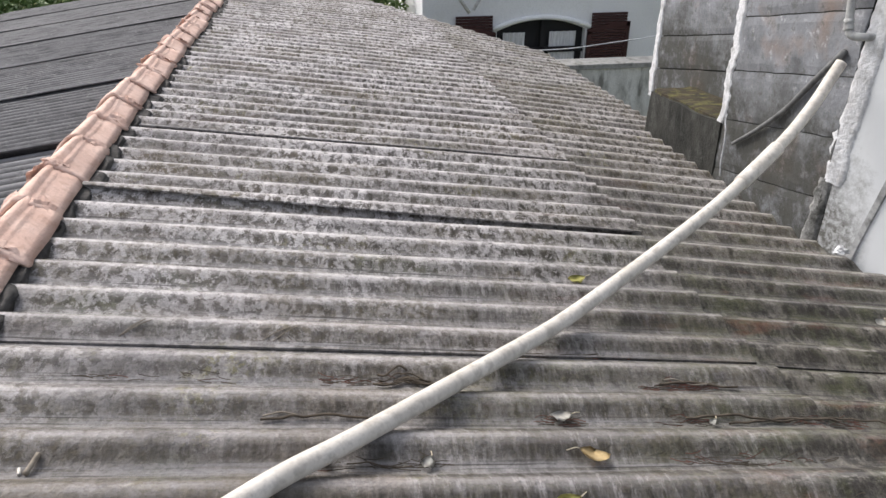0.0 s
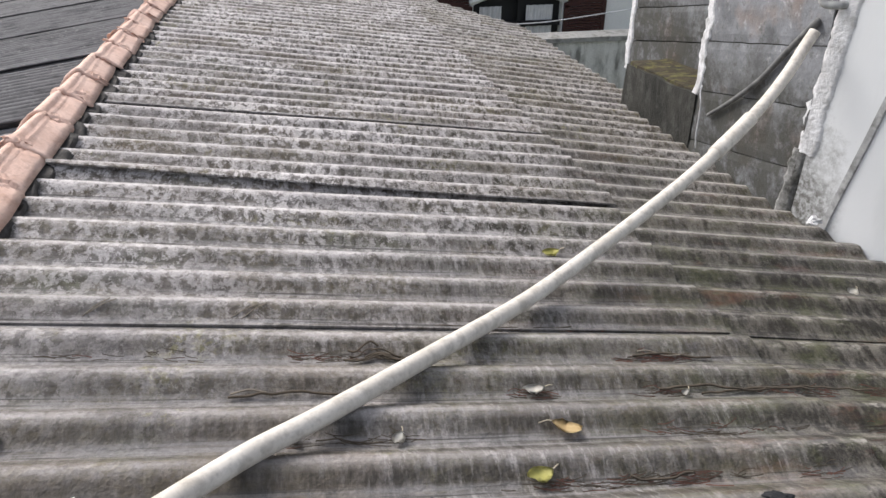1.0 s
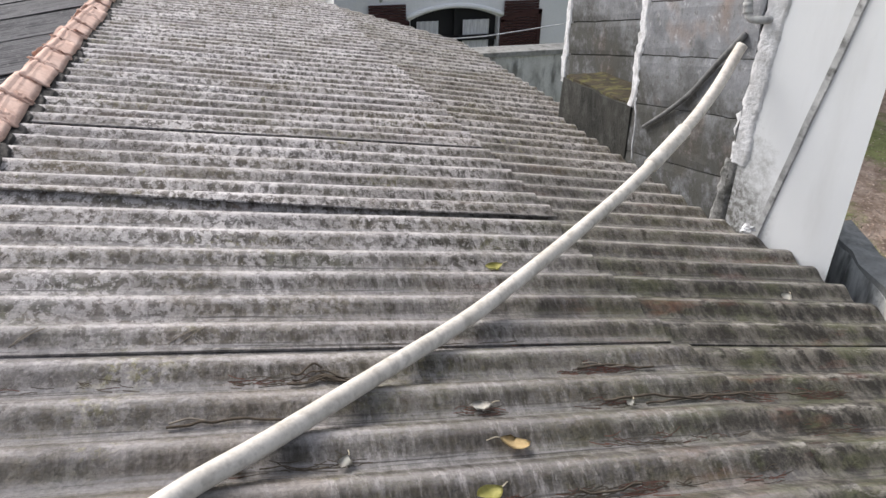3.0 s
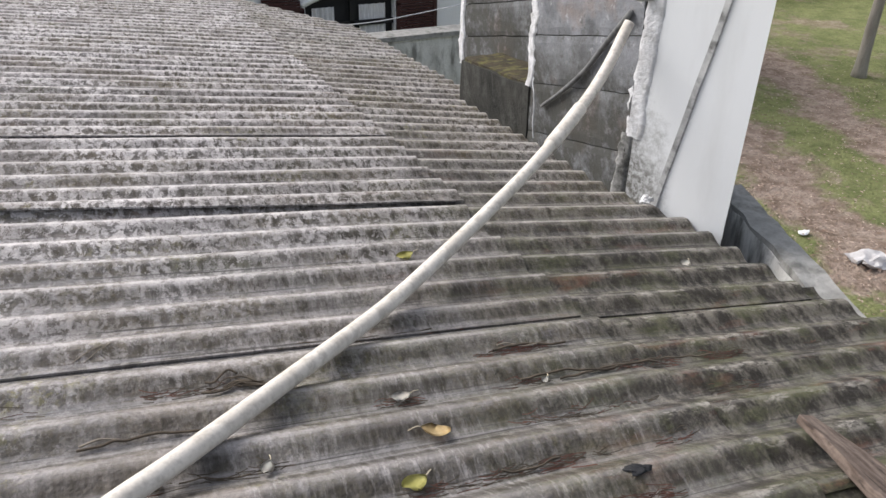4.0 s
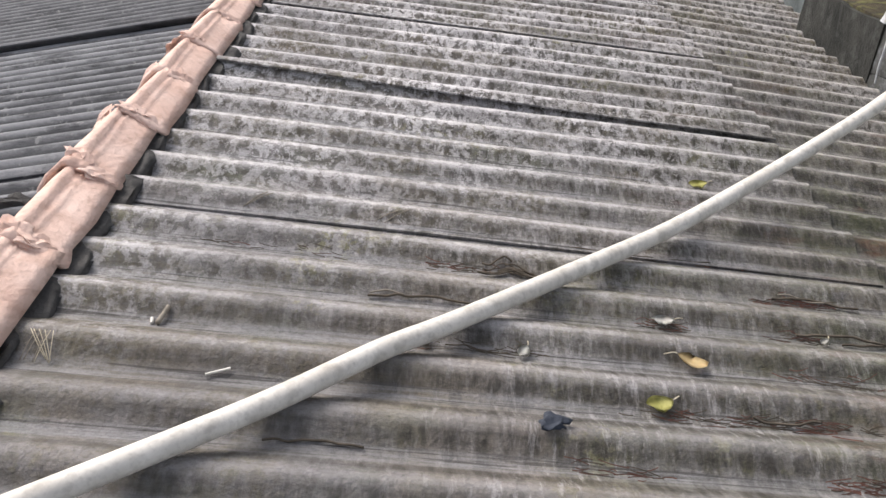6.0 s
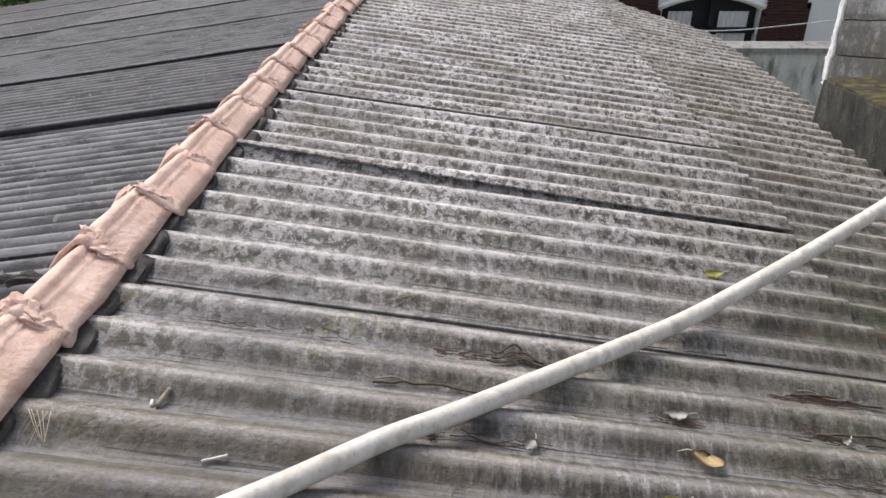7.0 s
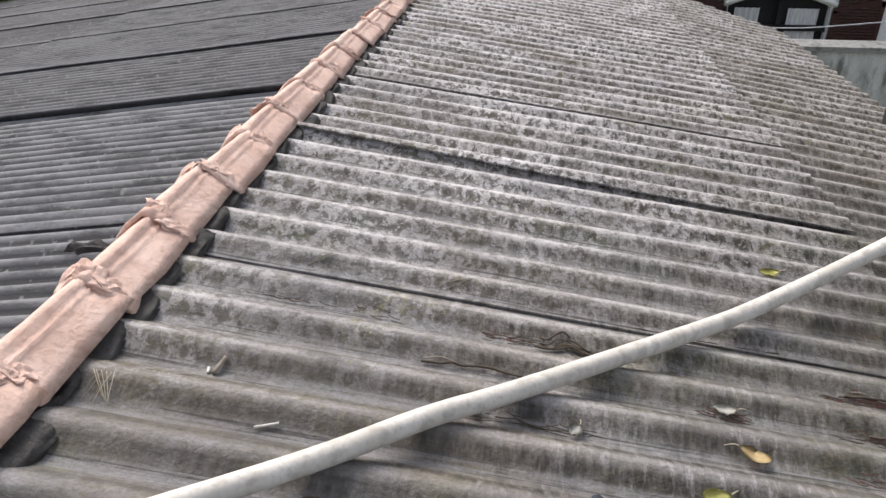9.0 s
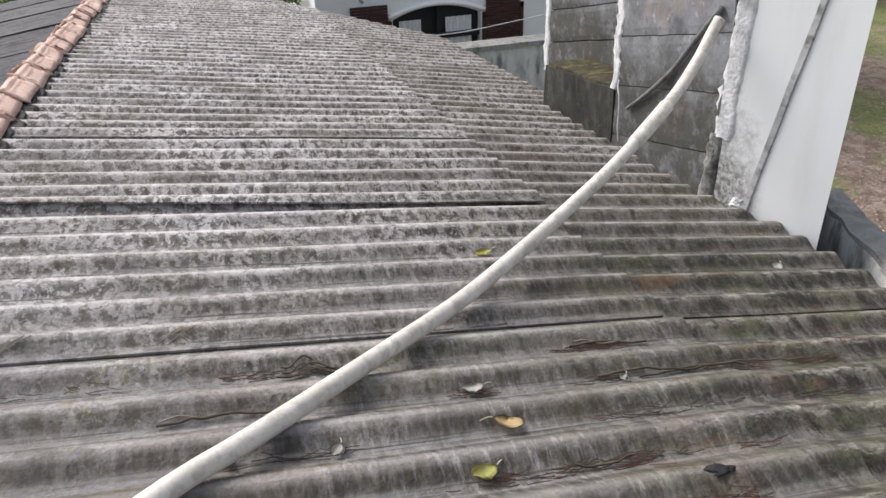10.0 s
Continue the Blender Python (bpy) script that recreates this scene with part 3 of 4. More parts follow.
bend = smooth_line([(3.24, 1.085, 0.392), (3.2, 1.095, 0.388), (3.165, 1.13, 0.388), (3.16, 1.152, 0.42), (3.16, 1.17, 0.49), (3.16, 1.185, 0.6), (3.16, 1.21, 1.0), (3.16, 1.23, 1.5)], 6)
part_mesh("tube", mesh_of("tube", *tube(bend, 0.017, 14), M_PVC_GREY, True), riser)
part_mesh("collar", mesh_of("collar", *tube(bend[16:22], 0.021, 14), M_PVC_GREY, True), riser)

# ---- neighbouring walls along the eave (world frame) ----
wall_1 = empty("wall_1", Matrix(), "grey cement-rendered block wall rising beside the eave", "wall", kind="structure")
GROUND = -3.0
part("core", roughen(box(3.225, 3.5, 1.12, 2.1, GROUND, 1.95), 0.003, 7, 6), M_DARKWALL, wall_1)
SAG = 0.26


def block(x0, x1, y0, y1, low, high, seed):
    """A rendered block with uneven arrises; its beds climb towards the near end of the wall."""
    bm = bmesh.new()
    k, m = 12, 7
    grid = {}
    for i in range(k + 1):
        for j in range(m + 1):
            y, f = y0 + (y1 - y0) * i / k, j / m
            z = low + (high - low) * f - SAG * (y - 1.65)
            q = Vector((x0, y, z))
            rim = i in (0, k) or j in (0, m)
            q += noise.noise_vector(q * 9) * 0.006 + noise.noise_vector(q * 31) * 0.003
            if rim:
                q.x += 0.006
            grid[i, j] = bm.verts.new(q)
    for i in range(k):
        for j in range(m):
            bm.faces.new((grid[i, j], grid[i, j + 1], grid[i + 1, j + 1], grid[i + 1, j]))
    rim = [e for e in bm.edges if e.is_boundary]
    out = bmesh.ops.extrude_edge_only(bm, edges=rim)["geom"]
    for v in out:
        if isinstance(v, bmesh.types.BMVert):
            v.co.x = x1
    bmesh.ops.recalc_face_normals(bm, faces=bm.faces)
    return bm


beds_at = (GROUND + 0.4, -0.82, -0.51, -0.21, 0.07, 0.36, 0.66, 0.96, 1.26, 1.6)
for i in range(len(beds_at) - 1):
    part("block", block(3.213, 3.235, 1.12, 2.115, beds_at[i] + 0.003, beds_at[i + 1] - 0.003, i), M_GREY, wall_1)
part("mortar_strip", ragged_strip((3.215, 2.155), (0, -1), 0.085, 0.007, -0.36, 1.9, 3, 0.03), M_PLASTER, wall_1, "white rough mortar strip on the corner", True)
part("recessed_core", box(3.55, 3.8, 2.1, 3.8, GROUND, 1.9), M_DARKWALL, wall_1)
for i, (low, high) in enumerate(((-1.3, -0.5), (-0.5, 0.03), (0.03, 0.27), (0.27, 0.55), (0.55, 0.85), (0.85, 1.15), (1.15, 1.7))):
    part("block", block(3.53, 3.56, 2.1, 3.79, low + 0.004, high - 0.004, i + 20), M_GREY, wall_1)
part("mortar_strip", ragged_strip((3.53, 3.84), (0, -1), 0.09, 0.008, -0.75, 1.9, 8, 0.03), M_PLASTER, wall_1, "pale rough mortar strip on the edge", True)
def sloped(bm):
    """The ledge's top falls away along the wall."""
    for v in bm.verts:
        if v.co.z > -1.2:
            v.co.z += 0.07 - 0.125 * (v.co.y - 2.2)
    return bm


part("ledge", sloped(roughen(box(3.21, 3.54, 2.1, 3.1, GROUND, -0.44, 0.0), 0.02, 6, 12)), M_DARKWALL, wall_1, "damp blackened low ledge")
part("moss", sloped(roughen(box(3.23, 3.535, 2.11, 3.08, -0.445, -0.425), 0.02, 9, 6)), M_MOSS, wall_1, "yellow-green moss on the ledge")

wall_2 = empty("wall_2", Matrix(), "white painted house corner with dirty base", "wall", kind="structure")
corner = Vector((3.18, 1.25, 0)) + Vector((0.235, -0.716, 0)).normalized() * 0.1
part("plaster_edge", ragged_strip((corner.x, corner.y), (0.235, -0.716), 0.13, 0.008, -0.28, 1.9, 21, 0.024, 0.04), M_PLASTER, wall_2, "crumbling white plaster edge", True)
part("stained_foot", ragged_strip((corner.x - 0.005, corner.y + 0.015), (0.235, -0.716), 0.08, 0.006, -0.7, -0.27, 22, 0.02), M_STAIN, wall_2, "blackened crumbling plaster foot", True)
along = Vector((0.235, -0.716, 0)).normalized()
foot = Vector((3.18, 1.25, 0)) + along * 0.395
face = Vector((along.y, -along.x, 0))
bm = bmesh.new()
for z, k in ((-0.62, -0.05), (0.2, 0.098), (1.0, 0.242), (1.9, 0.404)):
    for a, d in ((k - 0.018, 0.0), (k - 0.014, 0.008), (k + 0.014, 0.008), (k + 0.018, 0.0)):
        bm.verts.new(foot + along * a + face * d + Vector((0, 0, z)))
bm.verts.ensure_lookup_table()
for r in range(3):
    for c in range(3):
        bm.faces.new([bm.verts[q] for q in (r * 4 + c, r * 4 + c + 1, r * 4 + c + 5, r * 4 + c + 4)])
bmesh.ops.recalc_face_normals(bm, faces=bm.faces)
part("joint_strip", roughen(bm, 0.004, 10, 4), M_STRIP, wall_2, "bare grey slanting joint strip")
part("corner_panel", prism([(3.235, 1.085), (3.409, 0.553), (3.8, 1.0), (3.85, 1.085)], GROUND, 1.9), M_PAINT_FOOT, wall_2)
# an irregular blob of white mortar where the wall meets the sheets
cap = empty("mortar_blob", Matrix.Translation(on_roof(3.255, 0.935, 0.0)), "small irregular blob of white mortar at the wall's foot", "pipe cap")
part("cap", roughen(lump(0.03, 0.024, 0.016, 5, 0.8), 0.008, 40), M_PLASTER, cap)

wall_3 = empty("wall_3", Matrix(), "low rough concrete yard wall blackened with mould", "wall", kind="structure")
d = Vector((0.45, 1.55, 0)).normalized()
o = Vector((d.y, -d.x, 0))
a, b = Vector((3.3, -0.5, 0)), Vector((3.8, 1.05, 0))
out = [a, a + o * 0.13, b + o * 0.13, b]
part("body", roughen(prism([(p.x, p.y) for p in out], GROUND, -0.645), 0.004, 5, 3), M_YARD, wall_3)
part("coping", roughen(prism([(p.x, p.y) for p in (a - o * 0.004, a + o * 0.135, b + o * 0.135, b - o * 0.004)], -0.65, -0.62), 0.02, 12, 14), M_CONCRETE, wall_3, "rough lichened concrete coping")

# made-up tube, added to draw the wall's dark diagonal band beside the pipe
hose = smooth_line([(3.195, 1.185, 0.302), (3.195, 1.354, 0.111), (3.195, 1.519, -0.079), (3.195, 1.722, -0.257), (3.195, 1.912, -0.404)], 6)
tagged(new("hose", mesh_of("hose", *tube(hose, lambda k: 0.016 - 0.006 * k, 10), M_BAND, True)), "added dark tube drawing the diagonal band on the grey wall", "hose")
cable = tagged(new("hanging_wire", mesh_of("hanging_wire", *tube(smooth_line([(3.19, 2.02, -0.27), (3.175, 2.0, -0.303), (3.17, 1.968, -0.353), (3.175, 1.965, -0.44), (3.17, 1.956, -0.527), (3.17, 1.936, -0.61)], 5), 0.004, 6), M_PLASTER, True)), "thin pale wire hanging down the grey wall", "wire")

# ---- house under the roof ----
house_walls = empty("wall_4", Matrix(), "plain rendered walls under the roof", "wall", kind="structure")
for x0, x1, y0, y1, zt in ((3.0, 3.15, 1.0, 5.6, -1.1), (-7.9, -7.75, -1.9, 9.3, -2.55), (-7.75, 3.0, -2.0, -1.85, -0.75), (-7.75, 0.2, 9.2, 9.35, -2.5)):
    part("wall", box(x0, x1, y0, y1, GROUND, zt), M_HOUSE, house_walls)

part("wall", roughen(box(3.0, 3.15, -2.0, 1.0, GROUND, -0.64), 0.012, 6, 8), M_CONCRETE, house_walls, "rough concrete wall head")

# ---- ground ----
g = bmesh.new()
bmesh.ops.create_grid(g, x_segments=90, y_segments=90, size=150)
for v in g.verts:
    far = max(abs(v.co.x), abs(v.co.y))
    v.co.z = GROUND + 0.06 * noise.noise(v.co * 0.25) * min(1, far / 20)
tagged(part("ground", g, M_GROUND, smooth=True), "patchy lawn with bare brown soil", "ground", kind="structure")

rg = random.Random(11)


def flat_leaf(c, size, turn, verts, faces, fold=0.25):
    u = Vector((math.cos(turn), math.sin(turn), 0))
    w = Vector((-u.y, u.x, 0))
    i = len(verts)
    up = Vector((0, 0, fold * size))
    verts += [c - u * size, c - w * size * 0.45 + up, c + u * size, c + w * size * 0.45 + up * rg.uniform(0.2, 1)]
    faces.append((i, i + 1, i + 2, i + 3))


verts, faces = [], []
for _ in range(60000):
    x, y = rg.uniform(4.2, 17), rg.uniform(-2, 14)
    u = x - 0.3 * y + 0.5 * noise.noise((x, y, 7))
    if min(abs(u - 6.9), abs(u - 9.0)) > rg.expovariate(1.6) or y > 2.5 * x - 6:
        continue
    flat_leaf(Vector((x, y, GROUND + 0.02 + rg.random() * 0.03)), rg.uniform(0.012, 0.03), rg.uniform(0, 6.3), verts, faces)
tagged(new("fallen_leaves", mesh_of("fallen_leaves", verts, faces, M_GROUND_LEAF)), "brown fallen leaves scattered over the lawn", "leaf litter", kind="stuff")

verts, faces = [], []
for _ in range(60000):
    x, y = rg.uniform(4.2, 26), rg.uniform(-3, 22)
    u = x - 0.3 * y + 0.5 * noise.noise((x, y, 7))
    if min(abs(u - 7.0), abs(u - 9.05)) < 0.45 + rg.random() * 0.2 or y > 2.5 * x - 6:
        continue
    c, t, h = Vector((x, y, GROUND - 0.02)), rg.uniform(0, 6.3), rg.uniform(0.025, 0.06)
    w = Vector((math.cos(t), math.sin(t), 0)) * 0.009
    i = len(verts)
    verts += [c - w, c + w, c + Vector((rg.uniform(-0.05, 0.05), rg.uniform(-0.05, 0.05), h))]
    faces.append((i, i + 1, i + 2))
tagged(new("grass", mesh_of("grass", verts, faces, M_GRASS_BLADE)), "short patchy green grass", "grass", kind="stuff")

M_DIRTY = mottled("dirty white plastic", (0.4, 0.38, 0.38), (0.62, 0.6, 0.6), 7, 0.5)
paper = empty("crumpled_sheet", pose(7.74, 2.75, GROUND + 0.05), "crumpled white plastic sheet lying on the lawn", "rubbish")
part("sheet", roughen(lump(0.2, 0.14, 0.05, 8, 0.5), 0.05, 9), M_DIRTY, paper)
scrap = empty("paper_scrap", pose(7.55, 3.47, GROUND + 0.03), "small white scrap on the soil", "rubbish")
part("scrap", roughen(lump(0.07, 0.04, 0.02, 9, 0.4), 0.02, 9), M_WHITE, scrap)

# ---- trees and bushes ----


def tree(name, x, y, height, radius, lean, label, crown=1.8, seed=1):
    r = random.Random(seed)
    t = empty(name, pose(x, y, GROUND), label, "tree")
    pts = smooth_line([(0, 0, -0.1), (lean * 0.25, 0.03, height * 0.3), (lean * 0.6, -0.04, height * 0.65), (lean, 0.05, height)], 6)
    v, f = tube(pts, lambda k: radius * (1.25 - 0.7 * k + 0.5 * max(0, 0.08 - k) / 0.08), 12)
    part_mesh("trunk", mesh_of("trunk", v, f, M_BARK, True), t)
    verts, faces = [], []
    lv, lf = [], []
    for b in range(9):
        a = b * 2.4 + r.random()
        s = Vector((lean * 0.8, 0, height * r.uniform(0.7, 1.0)))
        e = s + Vector((math.cos(a) * crown * r.uniform(0.6, 1), math.sin(a) * crown * r.uniform(0.6, 1), r.uniform(0.3, 1.3)))
        bv, bf = tube([s, (s + e) / 2 + Vector((0, 0, 0.15)), e], lambda k: radius * (0.4 - 0.3 * k), 6)
        k0 = len(verts)
        verts += bv
        faces += [tuple(q + k0 for q in ff) for ff in bf]
        for _ in range(260):
            c = e + Vector((r.gauss(0, 0.5), r.gauss(0, 0.5), r.gauss(0, 0.35)))
            leaf_card(c, r.uniform(0.06, 0.11), r, lv, lf)
    part_mesh("limbs", mesh_of("limbs", verts, faces, M_BARK, True), t)
    part_mesh("crown", mesh_of("crown", lv, lf, M_FOLIAGE), t)
    return t


def leaf_card(c, size, r, verts, faces):
    d = Vector((r.gauss(0, 1), r.gauss(0, 1), r.gauss(0, 0.6))).normalized()
    w = d.cross(Vector((r.gauss(0, 1), r.gauss(0, 1), r.gauss(0, 1)))).normalized()
    nrm = d.cross(w)
    i = len(verts)
    verts += [c - d * size, c + w * size * 0.42 + nrm * size * 0.15, c + d * size, c - w * size * 0.42 + nrm * size * 0.15]
    faces.append((i, i + 1, i + 2, i + 3))


def bush(x, y, rx, ry, top, label, seed, leaves=2600, size=0.085):
    r = random.Random(seed)
    t = empty("bush", pose(x, y, GROUND), label, "bush", "bushes behind the roof")
    verts, faces, lv, lf = [], [], [], []
    h = top - GROUND
    heads = []
    for _ in range(16):
        a, q = r.uniform(0, 6.3), math.sqrt(r.random())
        e = Vector((math.cos(a) * rx * q, math.sin(a) * ry * q, h * r.uniform(0.55, 1.0) * (1 - 0.25 * q)))
        heads.append(e)
        bv, bf = tube([(e.x * 0.2, e.y * 0.2, -0.05), (e.x * 0.6, e.y * 0.6, e.z * 0.5), e], lambda k: 0.05 - 0.035 * k, 5)
        k0 = len(verts)
        verts += bv
        faces += [tuple(u + k0 for u in ff) for ff in bf]
    for k in range(leaves):
        e = heads[k % 16]
        c = e + Vector((r.gauss(0, rx * 0.22), r.gauss(0, ry * 0.22), r.gauss(-0.1, h * 0.13)))
        leaf_card(c, size * r.uniform(0.6, 1.4), r, lv, lf)
    part_mesh("stems", mesh_of("stems", verts, faces, M_BARK, True), t)
    part_mesh("leaves", mesh_of("leaves", lv, lf, M_FOLIAGE), t)


tree("tree", 12.58, 7.34, 4.2, 0.085, 0.05, "slim grey-barked tree standing on the lawn", seed=3)
for x, y, rx, ry, top, seed in ((-8.8, 11.2, 1.6, 1.2, -0.8, 1), (-7.5, 11.6, 1.25, 1.1, -0.7, 2), (-4.15, 11.9, 1.15, 1.1, -0.9, 3), (-2.7, 12.4, 1.2, 1.0, -1.1, 4), (0.7, 11.6, 1.0, 0.8, -0.9, 5), (1.75, 11.2, 0.9, 0.8, -0.8, 6), (-10.5, 9.0, 1.6, 1.4, -1.4, 7)):
    bush(x, y, rx, ry, top, "dense green leafy bush behind the roof", seed)

fence = empty("fence", pose(18.3, 13.3, GROUND, 0, 0, 4), "weathered brown plank fence at the lawn's end", "fence")
for i in range(40):
    part("board", box(i * 0.24 - 5, i * 0.24 - 4.8, -0.012, 0.012, 0, 1.5 + 0.05 * (i % 3), 0.004), M_FENCE, fence)
for z in (0.4, 1.2):
    part("rail", box(-5, 4.6, 0.013, 0.06, z, z + 0.08, 0.004), M_FENCE, fence)

# ---- house with the shuttered window ----
house = empty("house", Matrix(), "pale grey house with an arched shuttered window", "house")
HY = 9.5
W0, W1, WB, WS, WT = 3.61, 4.98, -2.35, -1.63, -1.475


def arch(x, rise=WT - WS):
    return WS + rise * (1 - ((x - (W0 + W1) / 2) / ((W1 - W0) / 2)) ** 2)


part("wall", box(2.5, W0, HY, HY + 0.2, GROUND, 1.6), M_HOUSE, house)
part("wall", box(W1, 9.0, HY, HY + 0.2, GROUND, 1.6), M_HOUSE, house)
part("wall", box(W0, W1, HY, HY + 0.2, GROUND, WB), M_HOUSE, house)
bm = bmesh.new()
for i in range(12):
    xa, xb = W0 + (W1 - W0) * i / 12, W0 + (W1 - W0) * (i + 1) / 12
    q = [bm.verts.new(p) for p in ((xa, HY, arch(xa)), (xb, HY, arch(xb)), (xb, HY, 1.6), (xa, HY, 1.6), (xa, HY + 0.2, arch(xa)), (xb, HY + 0.2, arch(xb)), (xb, HY + 0.2, 1.6), (xa, HY + 0.2, 1.6))]
    for f in ((0, 1, 2, 3), (5, 4, 7, 6), (4, 5, 1, 0), (3, 2, 6, 7)):
        bm.faces.new([q[v] for v in f])
bmesh.ops.remove_doubles(bm, verts=bm.verts, dist=0.0005)
part("lintel", bm, M_HOUSE, house)
part("wall", box(2.5, 2.7, HY + 0.2, HY + 5, GROUND, 1.6), M_HOUSE, house)
part("wall", box(8.8, 9.0, HY + 0.2, HY + 5, GROUND, 1.6), M_HOUSE, house)
part("roof", box(2.2, 9.3, HY - 0.35, HY + 5.2, 1.6, 1.75, 0.02), M_CLAY, house)
v, f = tube([(W0 - 0.06 + (W1 - W0 + 0.12) * i / 16, HY - 0.02, arch(W0 + (W1 - W0) * i / 16) + 0.04) for i in range(17)], 0.037, 8)
part_mesh("arch_trim", mesh_of("arch_trim", v, f, M_WHITE, True), house, "white arched plaster trim")
window = part("window", box(W0, W1, HY + 0.14, HY + 0.16, WB, WT), M_BLACK, house, "dark open window with white curtains")
for x0, x1 in ((W0 + 0.12, W0 + 0.46), (W1 - 0.53, W1 - 0.11)):
    bm = bmesh.new()
    cols = 14
    for i in range(cols + 1):
        x = x0 + (x1 - x0) * i / cols
        for z in (WB, WS - 0.05):
            bm.verts.new((x, HY + 0.1 + 0.015 * math.sin(i * 1.9), z))
    bm.verts.ensure_lookup_table()
    for i in range(cols):
        bm.faces.new([bm.verts[2 * i], bm.verts[2 * i + 2], bm.verts[2 * i + 3], bm.verts[2 * i + 1]])
    part("curtain", bm, M_CURTAIN, window, "white lace curtain", True)
part("bar", box(W0, W1, HY + 0.05, HY + 0.08, -1.98, -1.9), M_BLACK, window)
part("mullion", box(4.3, 4.36, HY + 0.05, HY + 0.09, WB, WT), M_BLACK, window)


def shutter(x0, x1, high_side):
    z_top = WT - 0.055
    s = part("shutter", box(x0, x0 + 0.06, HY - 0.05, HY - 0.01, WB, z_top - (0.0 if high_side == 0 else 0.13), 0.004), M_SHUTTER, house, "dark maroon louvred shutter folded open")
    part("stile", box(x1 - 0.06, x1, HY - 0.05, HY - 0.01, WB, z_top - (0.13 if high_side == 0 else 0.0), 0.004), M_SHUTTER, s)
    for i in range(22):
        z = WB + 0.02 + i * 0.043
        part("slat", box(x0 + 0.055, x1 - 0.055, HY - 0.045, HY - 0.02, z, z + 0.034, 0.0), M_SHUTTER, s)
    bm = bmesh.new()
    for i in range(9):
        x = x0 + (x1 - x0) * i / 8
        k = i / 8 if high_side == 1 else 1 - i / 8
        z = z_top - 0.11 * (1 - k) ** 2
        for y in (HY - 0.05, HY - 0.01):
            bm.verts.new((x, y, z - 0.07))
            bm.verts.new((x, y, z))
    bm.verts.ensure_lookup_table()
    for i in range(8):
        q = bm.verts
        c = i * 4
        for f in ((0, 4, 5, 1), (2, 3, 7, 6), (1, 5, 7, 3), (0, 2, 6, 4)):
            bm.faces.new([q[c + u] for u in f])
    part("top_rail", bm, M_SHUTTER, s)


shutter(W1 + 0.02, W1 + 0.68, 1)
shutter(W0 - 0.68, W0 - 0.02, 0)

yard_wall = empty("wall_5", Matrix(), "low pale plastered wall before the house", "wall", kind="structure")
part("body", roughen(box(3.4, 5.6, 6.6, 6.75, GROUND, -1.37), 0.006, 3, 3), M_YARD, yard_wall)
part("coping", roughen(box(3.35, 5.65, 6.57, 6.85, -1.37, -1.315, 0.006), 0.006), M_CONCRETE, yard_wall)
wire = tagged(new("clothes_line", mesh_of("clothes_line", *tube(smooth_line([(2.9, 6.9, -1.2), (3.46, 7.0, -1.243), (3.9, 7.0, -1.235), (4.32, 7.0, -1.195), (5.2, 7.1, -1.13)], 6), 0.006, 6), M_PLASTER, True)), "frayed pale line stretched before the window", "rope")
rail = empty("leaning_poles", pose(2.9, 9.2, -1.2), "two pale poles leaning against the house", "pole")
for a, b in (((-0.2, 0, 0.5), (0.25, 0.1, -0.1)), ((0.3, 0.05, -0.05), (0.6, 0.15, 0.4))):
    v, f = tube([a, b], 0.025, 8)
    part_mesh("pole", mesh_of("pole", v, f, M_PLASTER, True), rail)

villa = empty("yellow_house", Matrix(), "pale yellow rendered house behind the bushes", "house")
part("wall", roughen(box(-9.5, -5.4, 15.0, 18.0, GROUND, 0.4), 0.004, 2, 3), M_YELLOW, villa)
part("roof", box(-9.8, -5.1, 14.7, 18.3, 0.4, 0.55, 0.02), M_CLAY, villa)
shed = empty("shed", Matrix(), "dark open shed with a pale post behind the bushes", "shed")
part("back_wall", box(-1.7, 0.3, 12.9, 13.0, GROUND, 0.0), M_BLACK, shed)
part("post", box(-1.95, -1.7, 12.5, 12.65, GROUND, 0.0, 0.02), M_CONCRETE, shed, "grey concrete post")
part("roof", box(-2.2, 0.5, 12.3, 13.2, 0.0, 0.1, 0.02), M_SHEET_BLUE, shed)
tarp = empty("white_tarp", pose(-2.2, 10.6, -1.75), "crumpled white tarpaulin over the bushes", "tarpaulin")
part("cloth", roughen(lump(0.5, 0.3, 0.12, 12, 0.5), 0.05, 5), M_WHITE, tarp)

# ---- rotten board and rubble at the broken corner ----
board = empty("wooden_board", ROOF, "rotten brown board lying over the broken eave corner", "board")
bm = box(-0.075, 0.075, 0, 1.0, -0.013, 0.013, 0.004)
bmesh.ops.subdivide_edges(bm, edges=list(bm.edges), cuts=6, use_grid_fill=True)
for q in bm.verts:
    taper = min(1, 0.3 + q.co.y * 2.4) * (1 + 0.25 * noise.noise((0, q.co.y * 5, 4)))
    q.co.x *= taper
    q.co += noise.noise_vector(q.co * 9) * 0.006
plank = part("plank", bm, M_WOOD, board)
plank.matrix_basis = Matrix.Translation((2.47, -0.775, 0.066)) @ Matrix.Rotation(radians(174), 4, "Z") @ Matrix.Rotation(radians(1), 4, "X") @ Matrix.Rotation(radians(-9), 4, "Y")

chunk = tagged(part("concrete_chunk", roughen(lump(0.2, 0.13, 0.1, 31, 0.6), 0.02, 14), M_CONCRETE), "broken lump of lichened concrete by the eave", "rubble")
chunk.matrix_world = ROOF @ pose(2.83, -1.13, -0.08, 0, 0, 20)
heap = tagged(part("rubble_heap", roughen(lump(0.36, 0.3, 0.1, 36, 0.6), 0.03, 12), M_SOIL), "heap of dark brown soil and rubble at the broken corner", "rubble")
